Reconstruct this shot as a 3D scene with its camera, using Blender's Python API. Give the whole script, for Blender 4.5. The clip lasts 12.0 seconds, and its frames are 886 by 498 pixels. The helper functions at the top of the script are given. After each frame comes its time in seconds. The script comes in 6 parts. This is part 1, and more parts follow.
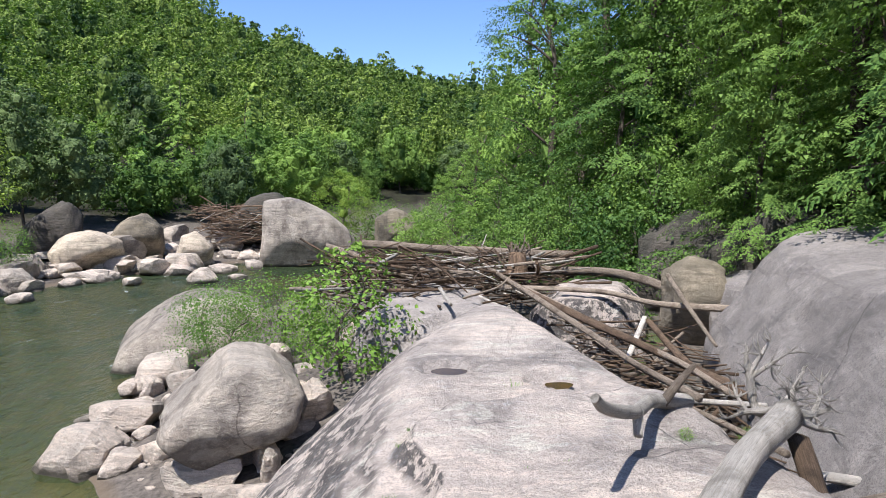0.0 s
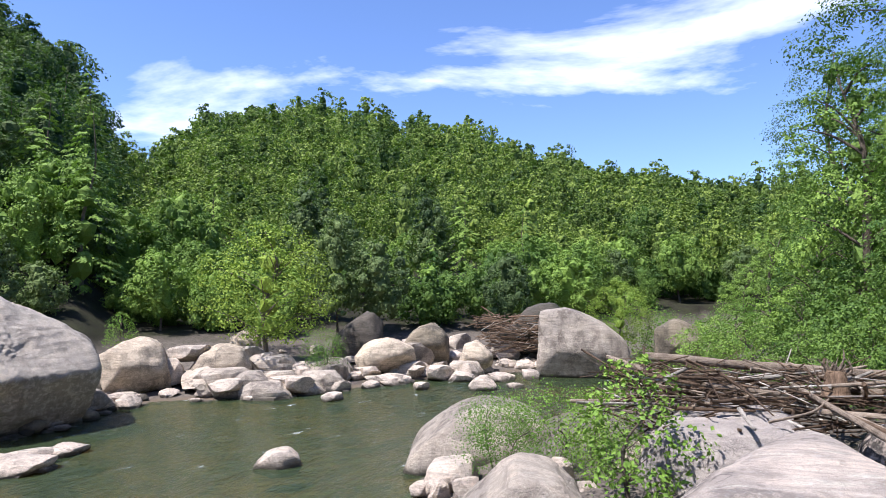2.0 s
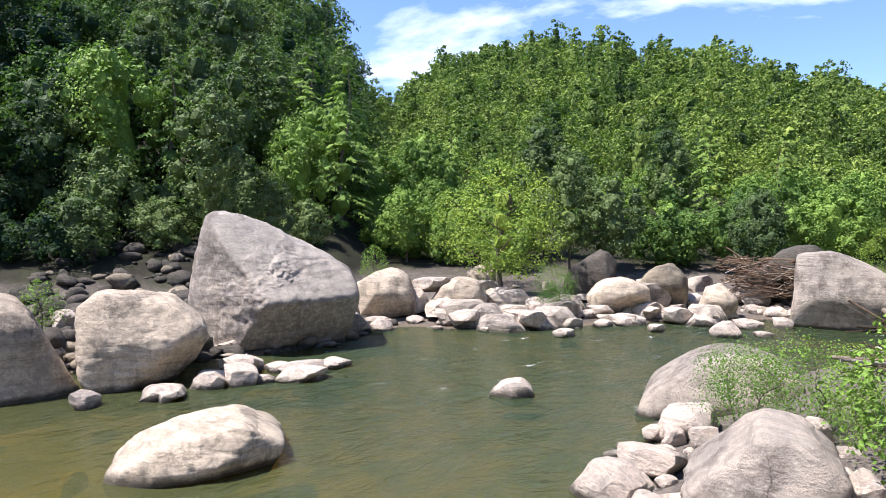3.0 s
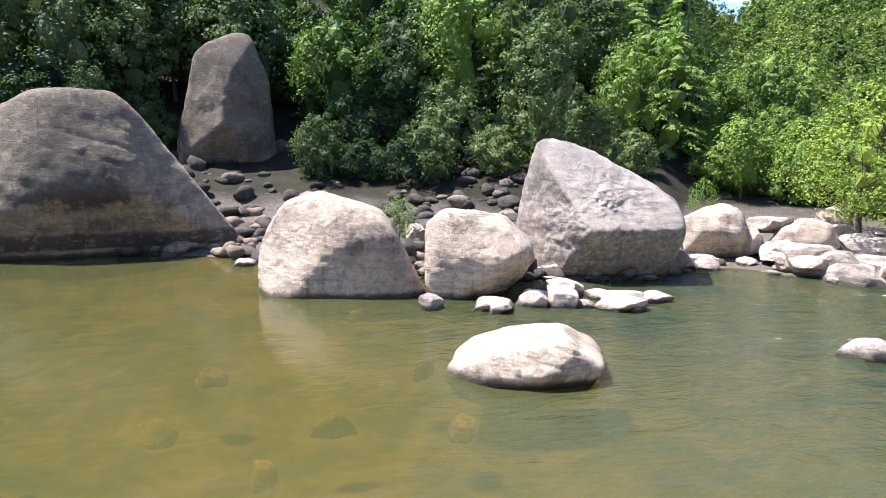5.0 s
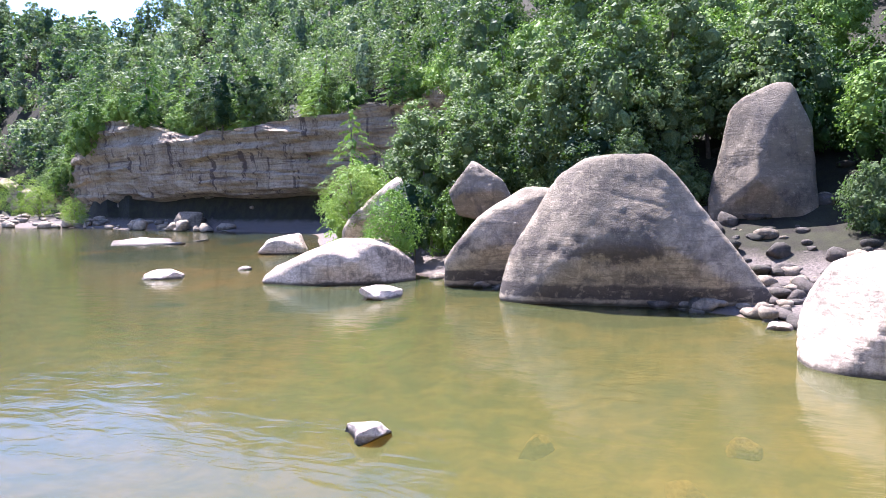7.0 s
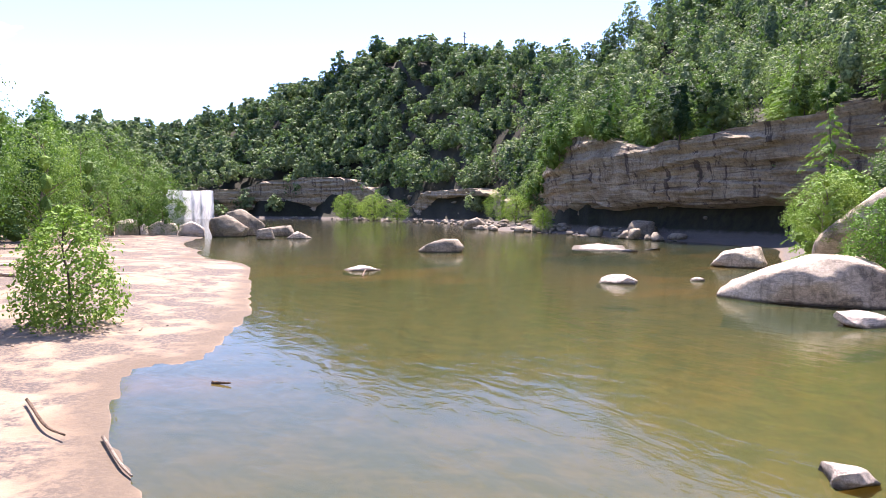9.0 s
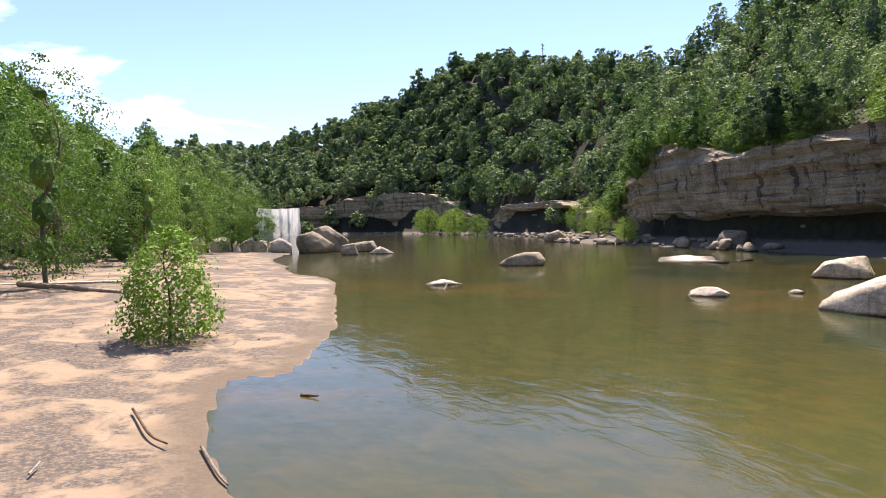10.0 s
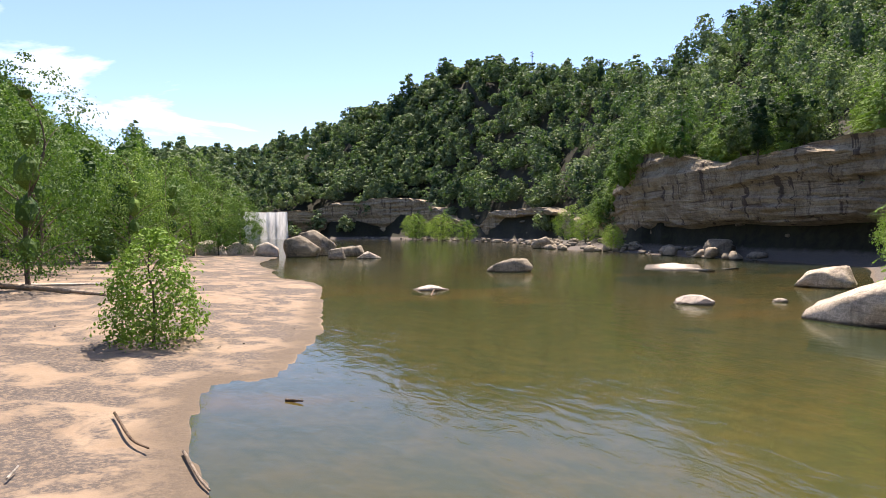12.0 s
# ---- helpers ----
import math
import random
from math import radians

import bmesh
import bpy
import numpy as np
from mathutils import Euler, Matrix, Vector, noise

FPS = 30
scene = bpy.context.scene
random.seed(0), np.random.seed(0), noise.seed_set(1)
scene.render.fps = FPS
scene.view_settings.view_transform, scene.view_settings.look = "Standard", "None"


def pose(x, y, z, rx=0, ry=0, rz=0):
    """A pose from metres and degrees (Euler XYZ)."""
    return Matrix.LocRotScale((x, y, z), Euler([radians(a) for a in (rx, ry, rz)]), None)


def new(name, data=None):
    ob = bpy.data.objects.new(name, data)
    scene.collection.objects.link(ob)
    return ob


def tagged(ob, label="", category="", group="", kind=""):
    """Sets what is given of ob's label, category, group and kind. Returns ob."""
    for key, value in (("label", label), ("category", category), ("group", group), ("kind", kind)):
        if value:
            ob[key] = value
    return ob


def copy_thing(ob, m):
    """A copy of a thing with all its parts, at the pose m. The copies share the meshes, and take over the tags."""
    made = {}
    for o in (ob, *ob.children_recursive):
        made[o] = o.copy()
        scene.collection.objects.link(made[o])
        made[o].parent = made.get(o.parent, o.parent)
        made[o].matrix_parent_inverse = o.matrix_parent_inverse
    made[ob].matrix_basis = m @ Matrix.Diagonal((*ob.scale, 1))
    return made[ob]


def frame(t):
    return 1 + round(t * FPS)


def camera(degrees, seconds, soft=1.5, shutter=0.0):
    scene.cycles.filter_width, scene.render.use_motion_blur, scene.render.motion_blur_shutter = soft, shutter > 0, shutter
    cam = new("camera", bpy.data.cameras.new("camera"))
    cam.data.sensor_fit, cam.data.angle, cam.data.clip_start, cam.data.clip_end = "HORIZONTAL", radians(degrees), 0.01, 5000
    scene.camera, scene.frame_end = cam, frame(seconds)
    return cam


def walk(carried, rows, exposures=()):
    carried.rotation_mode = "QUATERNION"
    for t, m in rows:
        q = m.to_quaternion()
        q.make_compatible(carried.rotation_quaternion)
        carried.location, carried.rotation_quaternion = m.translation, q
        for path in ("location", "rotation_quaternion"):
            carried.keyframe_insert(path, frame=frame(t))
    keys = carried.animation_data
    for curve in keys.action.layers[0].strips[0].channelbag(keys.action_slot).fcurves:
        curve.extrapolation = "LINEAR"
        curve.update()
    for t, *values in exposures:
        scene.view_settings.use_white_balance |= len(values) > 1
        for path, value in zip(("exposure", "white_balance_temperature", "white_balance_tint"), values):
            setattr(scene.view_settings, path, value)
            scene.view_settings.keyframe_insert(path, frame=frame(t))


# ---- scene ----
cam = camera(67.76, 12.0, 0.85)
# seconds, place, yaw, pitch, roll
ROWS = [
    (0, 0.00, 0.00, 4.20, 0.00, -6.41, -0.57),
    (0.5, -0.03, 0.00, 4.22, 4.89, -2.22, -1.20),
    (1, -0.05, 0.04, 4.22, 8.78, 1.37, -0.26),
    (1.5, -0.09, 0.01, 4.21, 14.33, 3.65, 0.80),
    (2, -0.16, 0.01, 4.20, 23.20, 3.09, 0.42),
    (2.5, -0.12, -0.14, 4.26, 32.55, -0.53, 1.16),
    (3, -0.18, -0.01, 4.25, 43.11, -2.38, -0.17),
    (3.2, -0.32, 0.03, 4.26, 47.50, -2.34, -1.01),
    (4.8, -0.24, -0.26, 4.17, 66.61, -7.95, -1.59),
    (5, -0.28, -0.24, 4.17, 70.23, -8.68, -1.36),
    (5.5, -0.43, -0.29, 4.17, 82.89, -7.08, -0.44),
    (6, -0.33, -0.32, 4.21, 92.63, -5.82, 0.37),
    (6.5, -0.37, -0.40, 4.22, 100.87, -4.36, 1.04),
    (7, -0.48, -0.54, 4.21, 113.35, -4.16, 0.72),
    (7.5, -0.40, -0.64, 4.29, 122.98, -4.80, 2.22),
    (7.7, -0.38, -0.67, 4.29, 127.57, -4.84, 3.29),
    (9.3, -0.13, -0.70, 4.16, 153.68, -2.62, -0.72),
    (9.5, -0.15, -0.73, 4.21, 154.89, -2.16, -0.41),
    (10, -0.12, -0.72, 4.19, 157.90, -1.91, 0.81),
    (10.5, -0.17, -0.74, 4.22, 159.15, -1.34, 0.64),
    (11, -0.19, -0.77, 4.22, 157.80, -1.24, -0.07),
    (11.5, -0.17, -0.72, 4.23, 156.31, -1.55, 0.18),
    (12, -0.14, -0.72, 4.19, 156.86, -1.44, 0.18),
]
walk(cam, [(t, pose(x, y, z, 90 + pitch, roll, yaw)) for t, x, y, z, yaw, pitch, roll in ROWS],
     [(0.0, 0.80, 5900, 14), (2.5, 1.06, 6000, 19), (3.2, 1.22, 6100, 19), (5.0, 1.54, 6050, 22), (6.0, 1.95, 5850, 26), (7.7, 2.45, 5750, 32), (9.3, 1.65, 6600, 27), (10.0, 1.30, 6950, 21), (12.0, 1.22, 7000, 20)])
# ---- sky, sun ----
SUN_YAW, SUN_UP = 143.0, 63.0
world = bpy.data.worlds.new("sky")
scene.world = world
world.use_nodes = True
wt = world.node_tree
wt.nodes.clear()


def wire(tree, kind, **inputs):
    """A node with its inputs set to values or linked to sockets; names in inputs may be 'i0', 'i1' for numbered sockets."""
    n = tree.nodes.new(kind)
    for key, value in inputs.items():
        sock = n.inputs[int(key[1:])] if key[0] == "i" and key[1:].isdigit() else n.inputs[key.replace("_", " ")]
        if isinstance(value, bpy.types.NodeSocket):
            tree.links.new(value, sock)
        else:
            sock.default_value = value
    return n


def calc(tree, op, a, b=0.0, c=0.0):
    n = wire(tree, "ShaderNodeMath", i0=a, i1=b, i2=c)
    n.operation = op
    return n.outputs[0]


def ramp(tree, fac, stops):
    n = wire(tree, "ShaderNodeValToRGB", i0=fac)
    while len(n.color_ramp.elements) < len(stops):
        n.color_ramp.elements.new(0.5)
    for e, (p, col) in zip(n.color_ramp.elements, stops):
        e.position, e.color = p, (*((col,) * 3 if isinstance(col, float) else col), 1)
    return n.outputs[0]


def blend(tree, fac, a, b, mode="MIX"):
    n = tree.nodes.new("ShaderNodeMix")
    n.data_type, n.blend_type = "RGBA", mode
    for i, value in ((0, fac), (6, a), (7, b)):
        if isinstance(value, bpy.types.NodeSocket):
            tree.links.new(value, n.inputs[i])
        else:
            n.inputs[i].default_value = value if i == 0 else (*value, 1)
    return n.outputs[2]


def fuzz(tree, vec, scale, detail=4.0, rough=0.55, warp=0.0):
    return wire(tree, "ShaderNodeTexNoise", Vector=vec, Scale=scale, Detail=detail, Roughness=rough, Distortion=warp).outputs[0]


sky = wt.nodes.new("ShaderNodeTexSky")
sky.sky_type, sky.sun_disc = "NISHITA", False
sky.sun_elevation, sky.sun_rotation = radians(SUN_UP), radians(-SUN_YAW)
sky.altitude, sky.air_density, sky.dust_density, sky.ozone_density = 300, 1.0, 0.35, 2.6
way = wt.nodes.new("ShaderNodeTexCoord").outputs["Generated"]
xyz = wire(wt, "ShaderNodeSeparateXYZ", i0=wire(wt, "ShaderNodeMapping", Vector=way, Rotation=(0.0, 0.0, -0.19)).outputs[0])
high = calc(wt, "ADD", calc(wt, "MAXIMUM", xyz.outputs[2], 0.0), 0.10)
flat = wire(wt, "ShaderNodeCombineXYZ", i0=calc(wt, "DIVIDE", xyz.outputs[0], high), i1=calc(wt, "DIVIDE", xyz.outputs[1], high), i2=7.4)
puffs = fuzz(wt, flat.outputs[0], 0.62, 7.0, 0.58, 0.35)
cloud = ramp(wt, puffs, [(0.555, 0.0), (0.74, 1.0)])
blue = blend(wt, 1.0, sky.outputs[0], (1.18, 1.28, 1.50), "MULTIPLY")
mixed = blend(wt, cloud, blue, (14.0, 14.4, 15.2))
bg = wire(wt, "ShaderNodeBackground", Color=mixed, Strength=0.075)
wt.links.new(bg.outputs[0], wt.nodes.new("ShaderNodeOutputWorld").inputs[0])
sun = bpy.data.lights.new("sun", "SUN")
sun.energy, sun.angle, sun.color = 5.0, radians(0.55), (1.0, 0.95, 0.86)
sun_ob = new("sun", sun)
sun_ob.matrix_world = pose(0, 0, 60, 90 - SUN_UP, 0, SUN_YAW + 180)


# ---- materials ----
def material(name):
    m = bpy.data.materials.new(name)
    m.use_nodes = True
    m.node_tree.nodes.clear()
    return m, m.node_tree


def finish(m, tree, color, rough=0.8, bump=None, strength=0.4, distance=0.05, spec=0.3):
    b = wire(tree, "ShaderNodeBsdfPrincipled", Roughness=rough)
    b.inputs["Base Color"].default_value = (0.3, 0.3, 0.3, 1)
    b.inputs["Specular IOR Level"].default_value = spec
    if isinstance(color, bpy.types.NodeSocket):
        tree.links.new(color, b.inputs["Base Color"])
    else:
        b.inputs["Base Color"].default_value = (*color, 1)
    if bump is not None:
        tree.links.new(wire(tree, "ShaderNodeBump", Height=bump, Strength=strength, Distance=distance).outputs[0], b.inputs["Normal"])
    tree.links.new(b.outputs[0], tree.nodes.new("ShaderNodeOutputMaterial").inputs[0])
    return m


def rock_material(name, pale, grey, dark, dark_amount=0.5, wet=True, size=1.0, high=0.42, flank=0.0, flank_at=(0.76, 0.93), crisp=0.3):
    """Weathered sandstone: pale scoured stone low down, grey weathering above, crusts of dark lichen, bedding lines, stains."""
    m, t = material(name)
    at = wire(t, "ShaderNodeNewGeometry")
    pos, nor = at.outputs["Position"], at.outputs["Normal"]
    z = wire(t, "ShaderNodeSeparateXYZ", i0=pos).outputs[2]
    nz = wire(t, "ShaderNodeSeparateXYZ", i0=nor).outputs[2]
    rnd = wire(t, "ShaderNodeObjectInfo").outputs["Random"]
    p = wire(t, "ShaderNodeVectorMath", i0=pos, i1=wire(t, "ShaderNodeCombineXYZ", i0=calc(t, "MULTIPLY", rnd, 30.0)).outputs[0]).outputs[0]
    big = fuzz(t, p, 0.5 / size, 5.0, 0.6, 0.4)
    mid = fuzz(t, p, 2.4 / size, 10.0, 0.72)
    fine = fuzz(t, p, 16.0, 6.0, 0.75)
    grain = fuzz(t, p, 80.0, 3.0, 0.6)
    beds = fuzz(t, wire(t, "ShaderNodeMapping", Vector=p, Rotation=(0.1, 0.16, 0.0), Scale=(0.8, 0.8, 8.0)).outputs[0], 1.3 / size, 6.0, 0.65, 0.7)
    drip = fuzz(t, wire(t, "ShaderNodeMapping", Vector=p, Scale=(2.2, 2.2, 0.22)).outputs[0], 1.2 / size, 5.0, 0.65)
    worn = calc(t, "ADD", calc(t, "MULTIPLY", z, 0.09), calc(t, "MULTIPLY", calc(t, "SUBTRACT", big, 0.5), 2.2))
    c = blend(t, ramp(t, worn, [(0.02, 0.0), (high, 1.0)]), pale, grey)
    c = blend(t, ramp(t, mid, [(0.36, 0.28), (0.47, 0.0)]), c, tuple(0.62 * a for a in grey))
    c = blend(t, ramp(t, beds, [(0.37, 0.5), (0.44, 0.0)]), c, tuple(0.5 * a for a in grey))
    sweep = fuzz(t, wire(t, "ShaderNodeMapping", Vector=p, Rotation=(0.15, 0.1, 0.45), Scale=(0.55, 2.6, 3.2)).outputs[0], 1.6 / size, 9.0, 0.68, 0.5)
    c = blend(t, ramp(t, sweep, [(0.45, 0.5), (0.52, 0.0)]), c, tuple(0.80 * a for a in grey))
    c = blend(t, ramp(t, sweep, [(0.57, 0.0), (0.62, 0.5)]), c, tuple(min(0.72, 1.12 * a) for a in pale))
    cell = wire(t, "ShaderNodeTexVoronoi", Vector=blend(t, 0.10, p, wire(t, "ShaderNodeTexNoise", Vector=p, Scale=3.0, Detail=6.0).outputs[1]), Scale=0.75 / size)
    cell.feature = "DISTANCE_TO_EDGE"
    crack = calc(t, "MULTIPLY", ramp(t, cell.outputs["Distance"], [(0.0012, 1.0), (0.005, 0.0)]), ramp(t, big, [(0.54, 0.0), (0.60, 0.8)]))
    c = blend(t, crack, c, tuple(0.7 * a for a in dark))
    steep = ramp(t, nz, [(0.2, 1.0), (0.75, 0.0)])
    c = blend(t, calc(t, "MULTIPLY", calc(t, "MULTIPLY", ramp(t, drip, [(0.52, 0.0), (0.64, 1.0)]), steep), dark_amount * 0.8), c, tuple(1.6 * a for a in dark))
    crust = calc(t, "MULTIPLY", ramp(t, mid, [(0.46, 0.0), (0.53, 1.0)]), ramp(t, big, [(0.53, 0.0), (0.60, 1.0)]))
    if flank:
        crust = calc(t, "MAXIMUM", crust, calc(t, "MULTIPLY", calc(t, "MULTIPLY", ramp(t, fuzz(t, p, 6.0, 9.0, 0.74), [(0.45, 0.0), (0.50, 1.0)]), ramp(t, nz, [(flank_at[0], 1.0), (flank_at[1], 0.0)])), flank))
    c = blend(t, calc(t, "MULTIPLY", crust, dark_amount), c, dark)
    c = blend(t, ramp(t, fine, [(0.38, 0.3), (0.50, 0.0)]), c, tuple(0.6 * a for a in grey))
    lines = fuzz(t, wire(t, "ShaderNodeMapping", Vector=p, Rotation=(0.12, 0.2, 0.0), Scale=(1.0, 1.0, 14.0)).outputs[0], 0.9 / size, 7.0, 0.72, 0.7)
    c = blend(t, ramp(t, lines, [(0.34, 0.36), (0.45, 0.0)]), c, tuple(0.55 * a for a in grey))
    c = blend(t, ramp(t, calc(t, "MULTIPLY", mid, fine), [(0.29, 0.0), (0.38, 0.25)]), c, tuple(min(0.7, 1.35 * a) for a in pale))
    c = blend(t, ramp(t, grain, [(0.40, crisp), (0.50, 0.0)]), c, tuple(0.45 * a for a in grey))
    spots = fuzz(t, p, 26.0, 8.0, 0.8)
    c = blend(t, ramp(t, spots, [(0.57, 0.0), (0.62, crisp)]), c, tuple(0.35 * a for a in grey))
    c = blend(t, ramp(t, spots, [(0.36, crisp), (0.42, 0.0)]), c, tuple(min(0.75, 1.2 * a) for a in pale))
    if dark_amount > 0.64:
        band = ramp(t, calc(t, "ADD", calc(t, "MULTIPLY", z, 0.22), calc(t, "MULTIPLY", calc(t, "SUBTRACT", mid, 0.5), 0.5)), [(0.40, 0.0), (0.45, 0.85), (0.52, 0.7), (0.60, 0.0)])
        c = blend(t, calc(t, "MULTIPLY", band, ramp(t, big, [(0.40, 0.0), (0.52, 1.0)])), c, dark)
    # Dark strip near the foot: stains, plus painted shade of an undercut.
    if dark_amount > 0.64:
        foot_stain_shade = ramp(t, calc(t, "ADD", z, calc(t, "MULTIPLY", calc(t, "SUBTRACT", mid, 0.5), 0.35)), [(0.26, 0.0), (0.32, 0.9), (0.80, 0.85), (0.92, 0.0)])
        c = blend(t, calc(t, "MULTIPLY", foot_stain_shade, ramp(t, sweep, [(0.40, 0.0), (0.48, 1.0)])), c, dark)
    if wet:
        line = calc(t, "ADD", z, calc(t, "MULTIPLY", calc(t, "SUBTRACT", mid, 0.5), 0.3))
        c = blend(t, ramp(t, line, [(0.06, 0.85), (0.18, 0.0)]), c, (0.045, 0.04, 0.028))
    tint = calc(t, "ADD", 0.86, calc(t, "MULTIPLY", rnd, 0.24))
    c = blend(t, 1.0, c, wire(t, "ShaderNodeCombineXYZ", i0=tint, i1=tint, i2=tint).outputs[0], "MULTIPLY")
    h = calc(t, "ADD", calc(t, "ADD", calc(t, "MULTIPLY", beds, 0.35), calc(t, "MULTIPLY", lines, 0.22)), calc(t, "ADD", calc(t, "MULTIPLY", mid, 0.9), calc(t, "ADD", calc(t, "SUBTRACT", calc(t, "MULTIPLY", fine, 0.55), calc(t, "MULTIPLY", crack, 0.15)), calc(t, "MULTIPLY", grain, 0.16))))
    return finish(m, t, c, 0.88, h, 0.9, 0.12, 0.2)


M_ROCK = rock_material("river_sandstone", (0.67, 0.555, 0.41), (0.39, 0.325, 0.243), (0.06, 0.052, 0.045), 0.62, high=0.62)
M_ROCK_HUMP = rock_material("weathered_sandstone", (0.41, 0.34, 0.235), (0.20, 0.17, 0.118), (0.055, 0.048, 0.042), 0.66, size=1.6, high=0.5)
# The flank crust is dark lichen plus painted shade on steep, down-turned faces.
M_ROCK_TILT = rock_material("tilted_sandstone", (0.56, 0.48, 0.38), (0.43, 0.385, 0.325), (0.06, 0.045, 0.038), 0.63, size=1.5, flank=0.65, flank_at=(0.05, 0.42))
M_ROCK_PALE = rock_material("pale_grey_sandstone", (0.58, 0.49, 0.385), (0.40, 0.35, 0.29), (0.07, 0.05, 0.042), 0.62, size=1.2)
M_ROCK_GREY = rock_material("grey_sandstone", (0.38, 0.315, 0.225), (0.215, 0.182, 0.128), (0.045, 0.042, 0.038), 0.62, size=1.4)
# Darker copy of the sandstone; tree shade is put into its colour.
M_ROCK_DARK = rock_material("shade_dark_stone", (0.13, 0.11, 0.09), (0.075, 0.07, 0.055), (0.025, 0.03, 0.018), 0.6)
M_STONE = rock_material("scoured_stone", (0.70, 0.575, 0.455), (0.47, 0.405, 0.335), (0.11, 0.10, 0.085), 0.4, True, 0.5)
M_SLAB = rock_material("flood_scoured_slab", (0.75, 0.625, 0.515), (0.48, 0.415, 0.36), (0.06, 0.055, 0.052), 0.5, False, 0.8, flank=1.9, crisp=0.42)
M_WALL = rock_material("grey_rock_wall", (0.47, 0.415, 0.365), (0.33, 0.295, 0.265), (0.07, 0.064, 0.06), 0.5, False, 2.2, crisp=0.5)

M_SUNK = rock_material("sunken_brown_stone", (0.66, 0.45, 0.18), (0.50, 0.34, 0.13), (0.10, 0.07, 0.03), 0.3, False, 0.5)


def wood_material(name, light, dark, size=1.0):
    m, t = material(name)
    pos = wire(t, "ShaderNodeTexCoord").outputs["UV"]
    rnd = wire(t, "ShaderNodeObjectInfo").outputs["Random"]
    grain = fuzz(t, wire(t, "ShaderNodeMapping", Vector=pos, Scale=(9.0, 1.0, 1.0)).outputs[0], 5.0, 6.0, 0.7)
    world_at = wire(t, "ShaderNodeNewGeometry").outputs["Position"]
    blot = fuzz(t, world_at, 4.0, 5.0, 0.6)
    c = blend(t, ramp(t, grain, [(0.35, 0.0), (0.62, 1.0)]), dark, light)
    c = blend(t, ramp(t, blot, [(0.50, 0.0), (0.64, 0.55)]), c, tuple(0.45 * a for a in dark))
    check = fuzz(t, wire(t, "ShaderNodeMapping", Vector=pos, Scale=(14.0, 1.2, 1.0)).outputs[0], 4.0, 8.0, 0.8, 0.4)
    c = blend(t, ramp(t, check, [(0.36, 0.7), (0.44, 0.0)]), c, tuple(0.4 * a for a in dark))
    speck = fuzz(t, world_at, 38.0, 7.0, 0.78)
    c = blend(t, ramp(t, speck, [(0.56, 0.0), (0.63, 0.5)]), c, tuple(0.6 * a for a in dark))
    tint = calc(t, "ADD", 0.62, calc(t, "MULTIPLY", rnd, 0.6))
    c = blend(t, 1.0, c, wire(t, "ShaderNodeCombineXYZ", i0=tint, i1=calc(t, "MULTIPLY", tint, 0.98), i2=calc(t, "MULTIPLY", tint, 0.95)).outputs[0], "MULTIPLY")
    return finish(m, t, c, 0.85, calc(t, "ADD", calc(t, "ADD", grain, blot), calc(t, "ADD", check, speck)), 0.9, 0.03, 0.2)


M_WOOD = wood_material("bleached_driftwood", (0.52, 0.435, 0.34), (0.22, 0.165, 0.12))
M_WOOD_DARK = wood_material("brown_driftwood", (0.26, 0.18, 0.12), (0.10, 0.068, 0.045))
M_WOOD_WHITE = wood_material("silvery_driftwood", (0.78, 0.73, 0.65), (0.50, 0.45, 0.38))
M_BARK = wood_material("bark", (0.20, 0.17, 0.13), (0.08, 0.065, 0.05))


def leaf_material(name, deep, bright, shine=0.2, ragged=7.0, gap_shade=0.45):
    m, t = material(name)
    rnd = wire(t, "ShaderNodeObjectInfo").outputs["Random"]
    isl = wire(t, "ShaderNodeNewGeometry").outputs["Random Per Island"]
    patch = fuzz(t, wire(t, "ShaderNodeNewGeometry").outputs["Position"], 0.13, 2.0, 0.6)
    cell = wire(t, "ShaderNodeTexVoronoi", Vector=wire(t, "ShaderNodeNewGeometry").outputs["Position"], Scale=0.11).outputs["Color"]
    cell = wire(t, "ShaderNodeSeparateXYZ", i0=cell).outputs[0]
    f = calc(t, "ADD", calc(t, "MULTIPLY", isl, 0.25), calc(t, "ADD", calc(t, "MULTIPLY", calc(t, "ADD", rnd, calc(t, "SUBTRACT", calc(t, "MULTIPLY", cell, 1.5), 0.4)), 0.42), calc(t, "MULTIPLY", calc(t, "SUBTRACT", patch, 0.47), 0.9)))
    c = blend(t, ramp(t, f, [(0.08, 0.0), (0.85, 1.0)]), deep, bright)
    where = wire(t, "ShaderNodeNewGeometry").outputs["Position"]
    # Dark blotches painted into the leaf colour as shade in gaps between leaves.
    c = blend(t, ramp(t, fuzz(t, where, ragged * 1.7, 1.0), [(0.40, gap_shade), (0.56, 0.0)]), c, tuple(0.5 * a for a in deep))
    b = wire(t, "ShaderNodeBsdfPrincipled", Base_Color=c, Roughness=0.65)
    b.inputs["Specular IOR Level"].default_value = shine
    glow = wire(t, "ShaderNodeBsdfTranslucent", Color=blend(t, 0.55, c, (0.12, 0.28, 0.015)))
    mix = wire(t, "ShaderNodeMixShader", i0=0.24, i1=b.outputs[0], i2=glow.outputs[0])
    t.links.new(mix.outputs[0], t.nodes.new("ShaderNodeOutputMaterial").inputs[0])
    return m


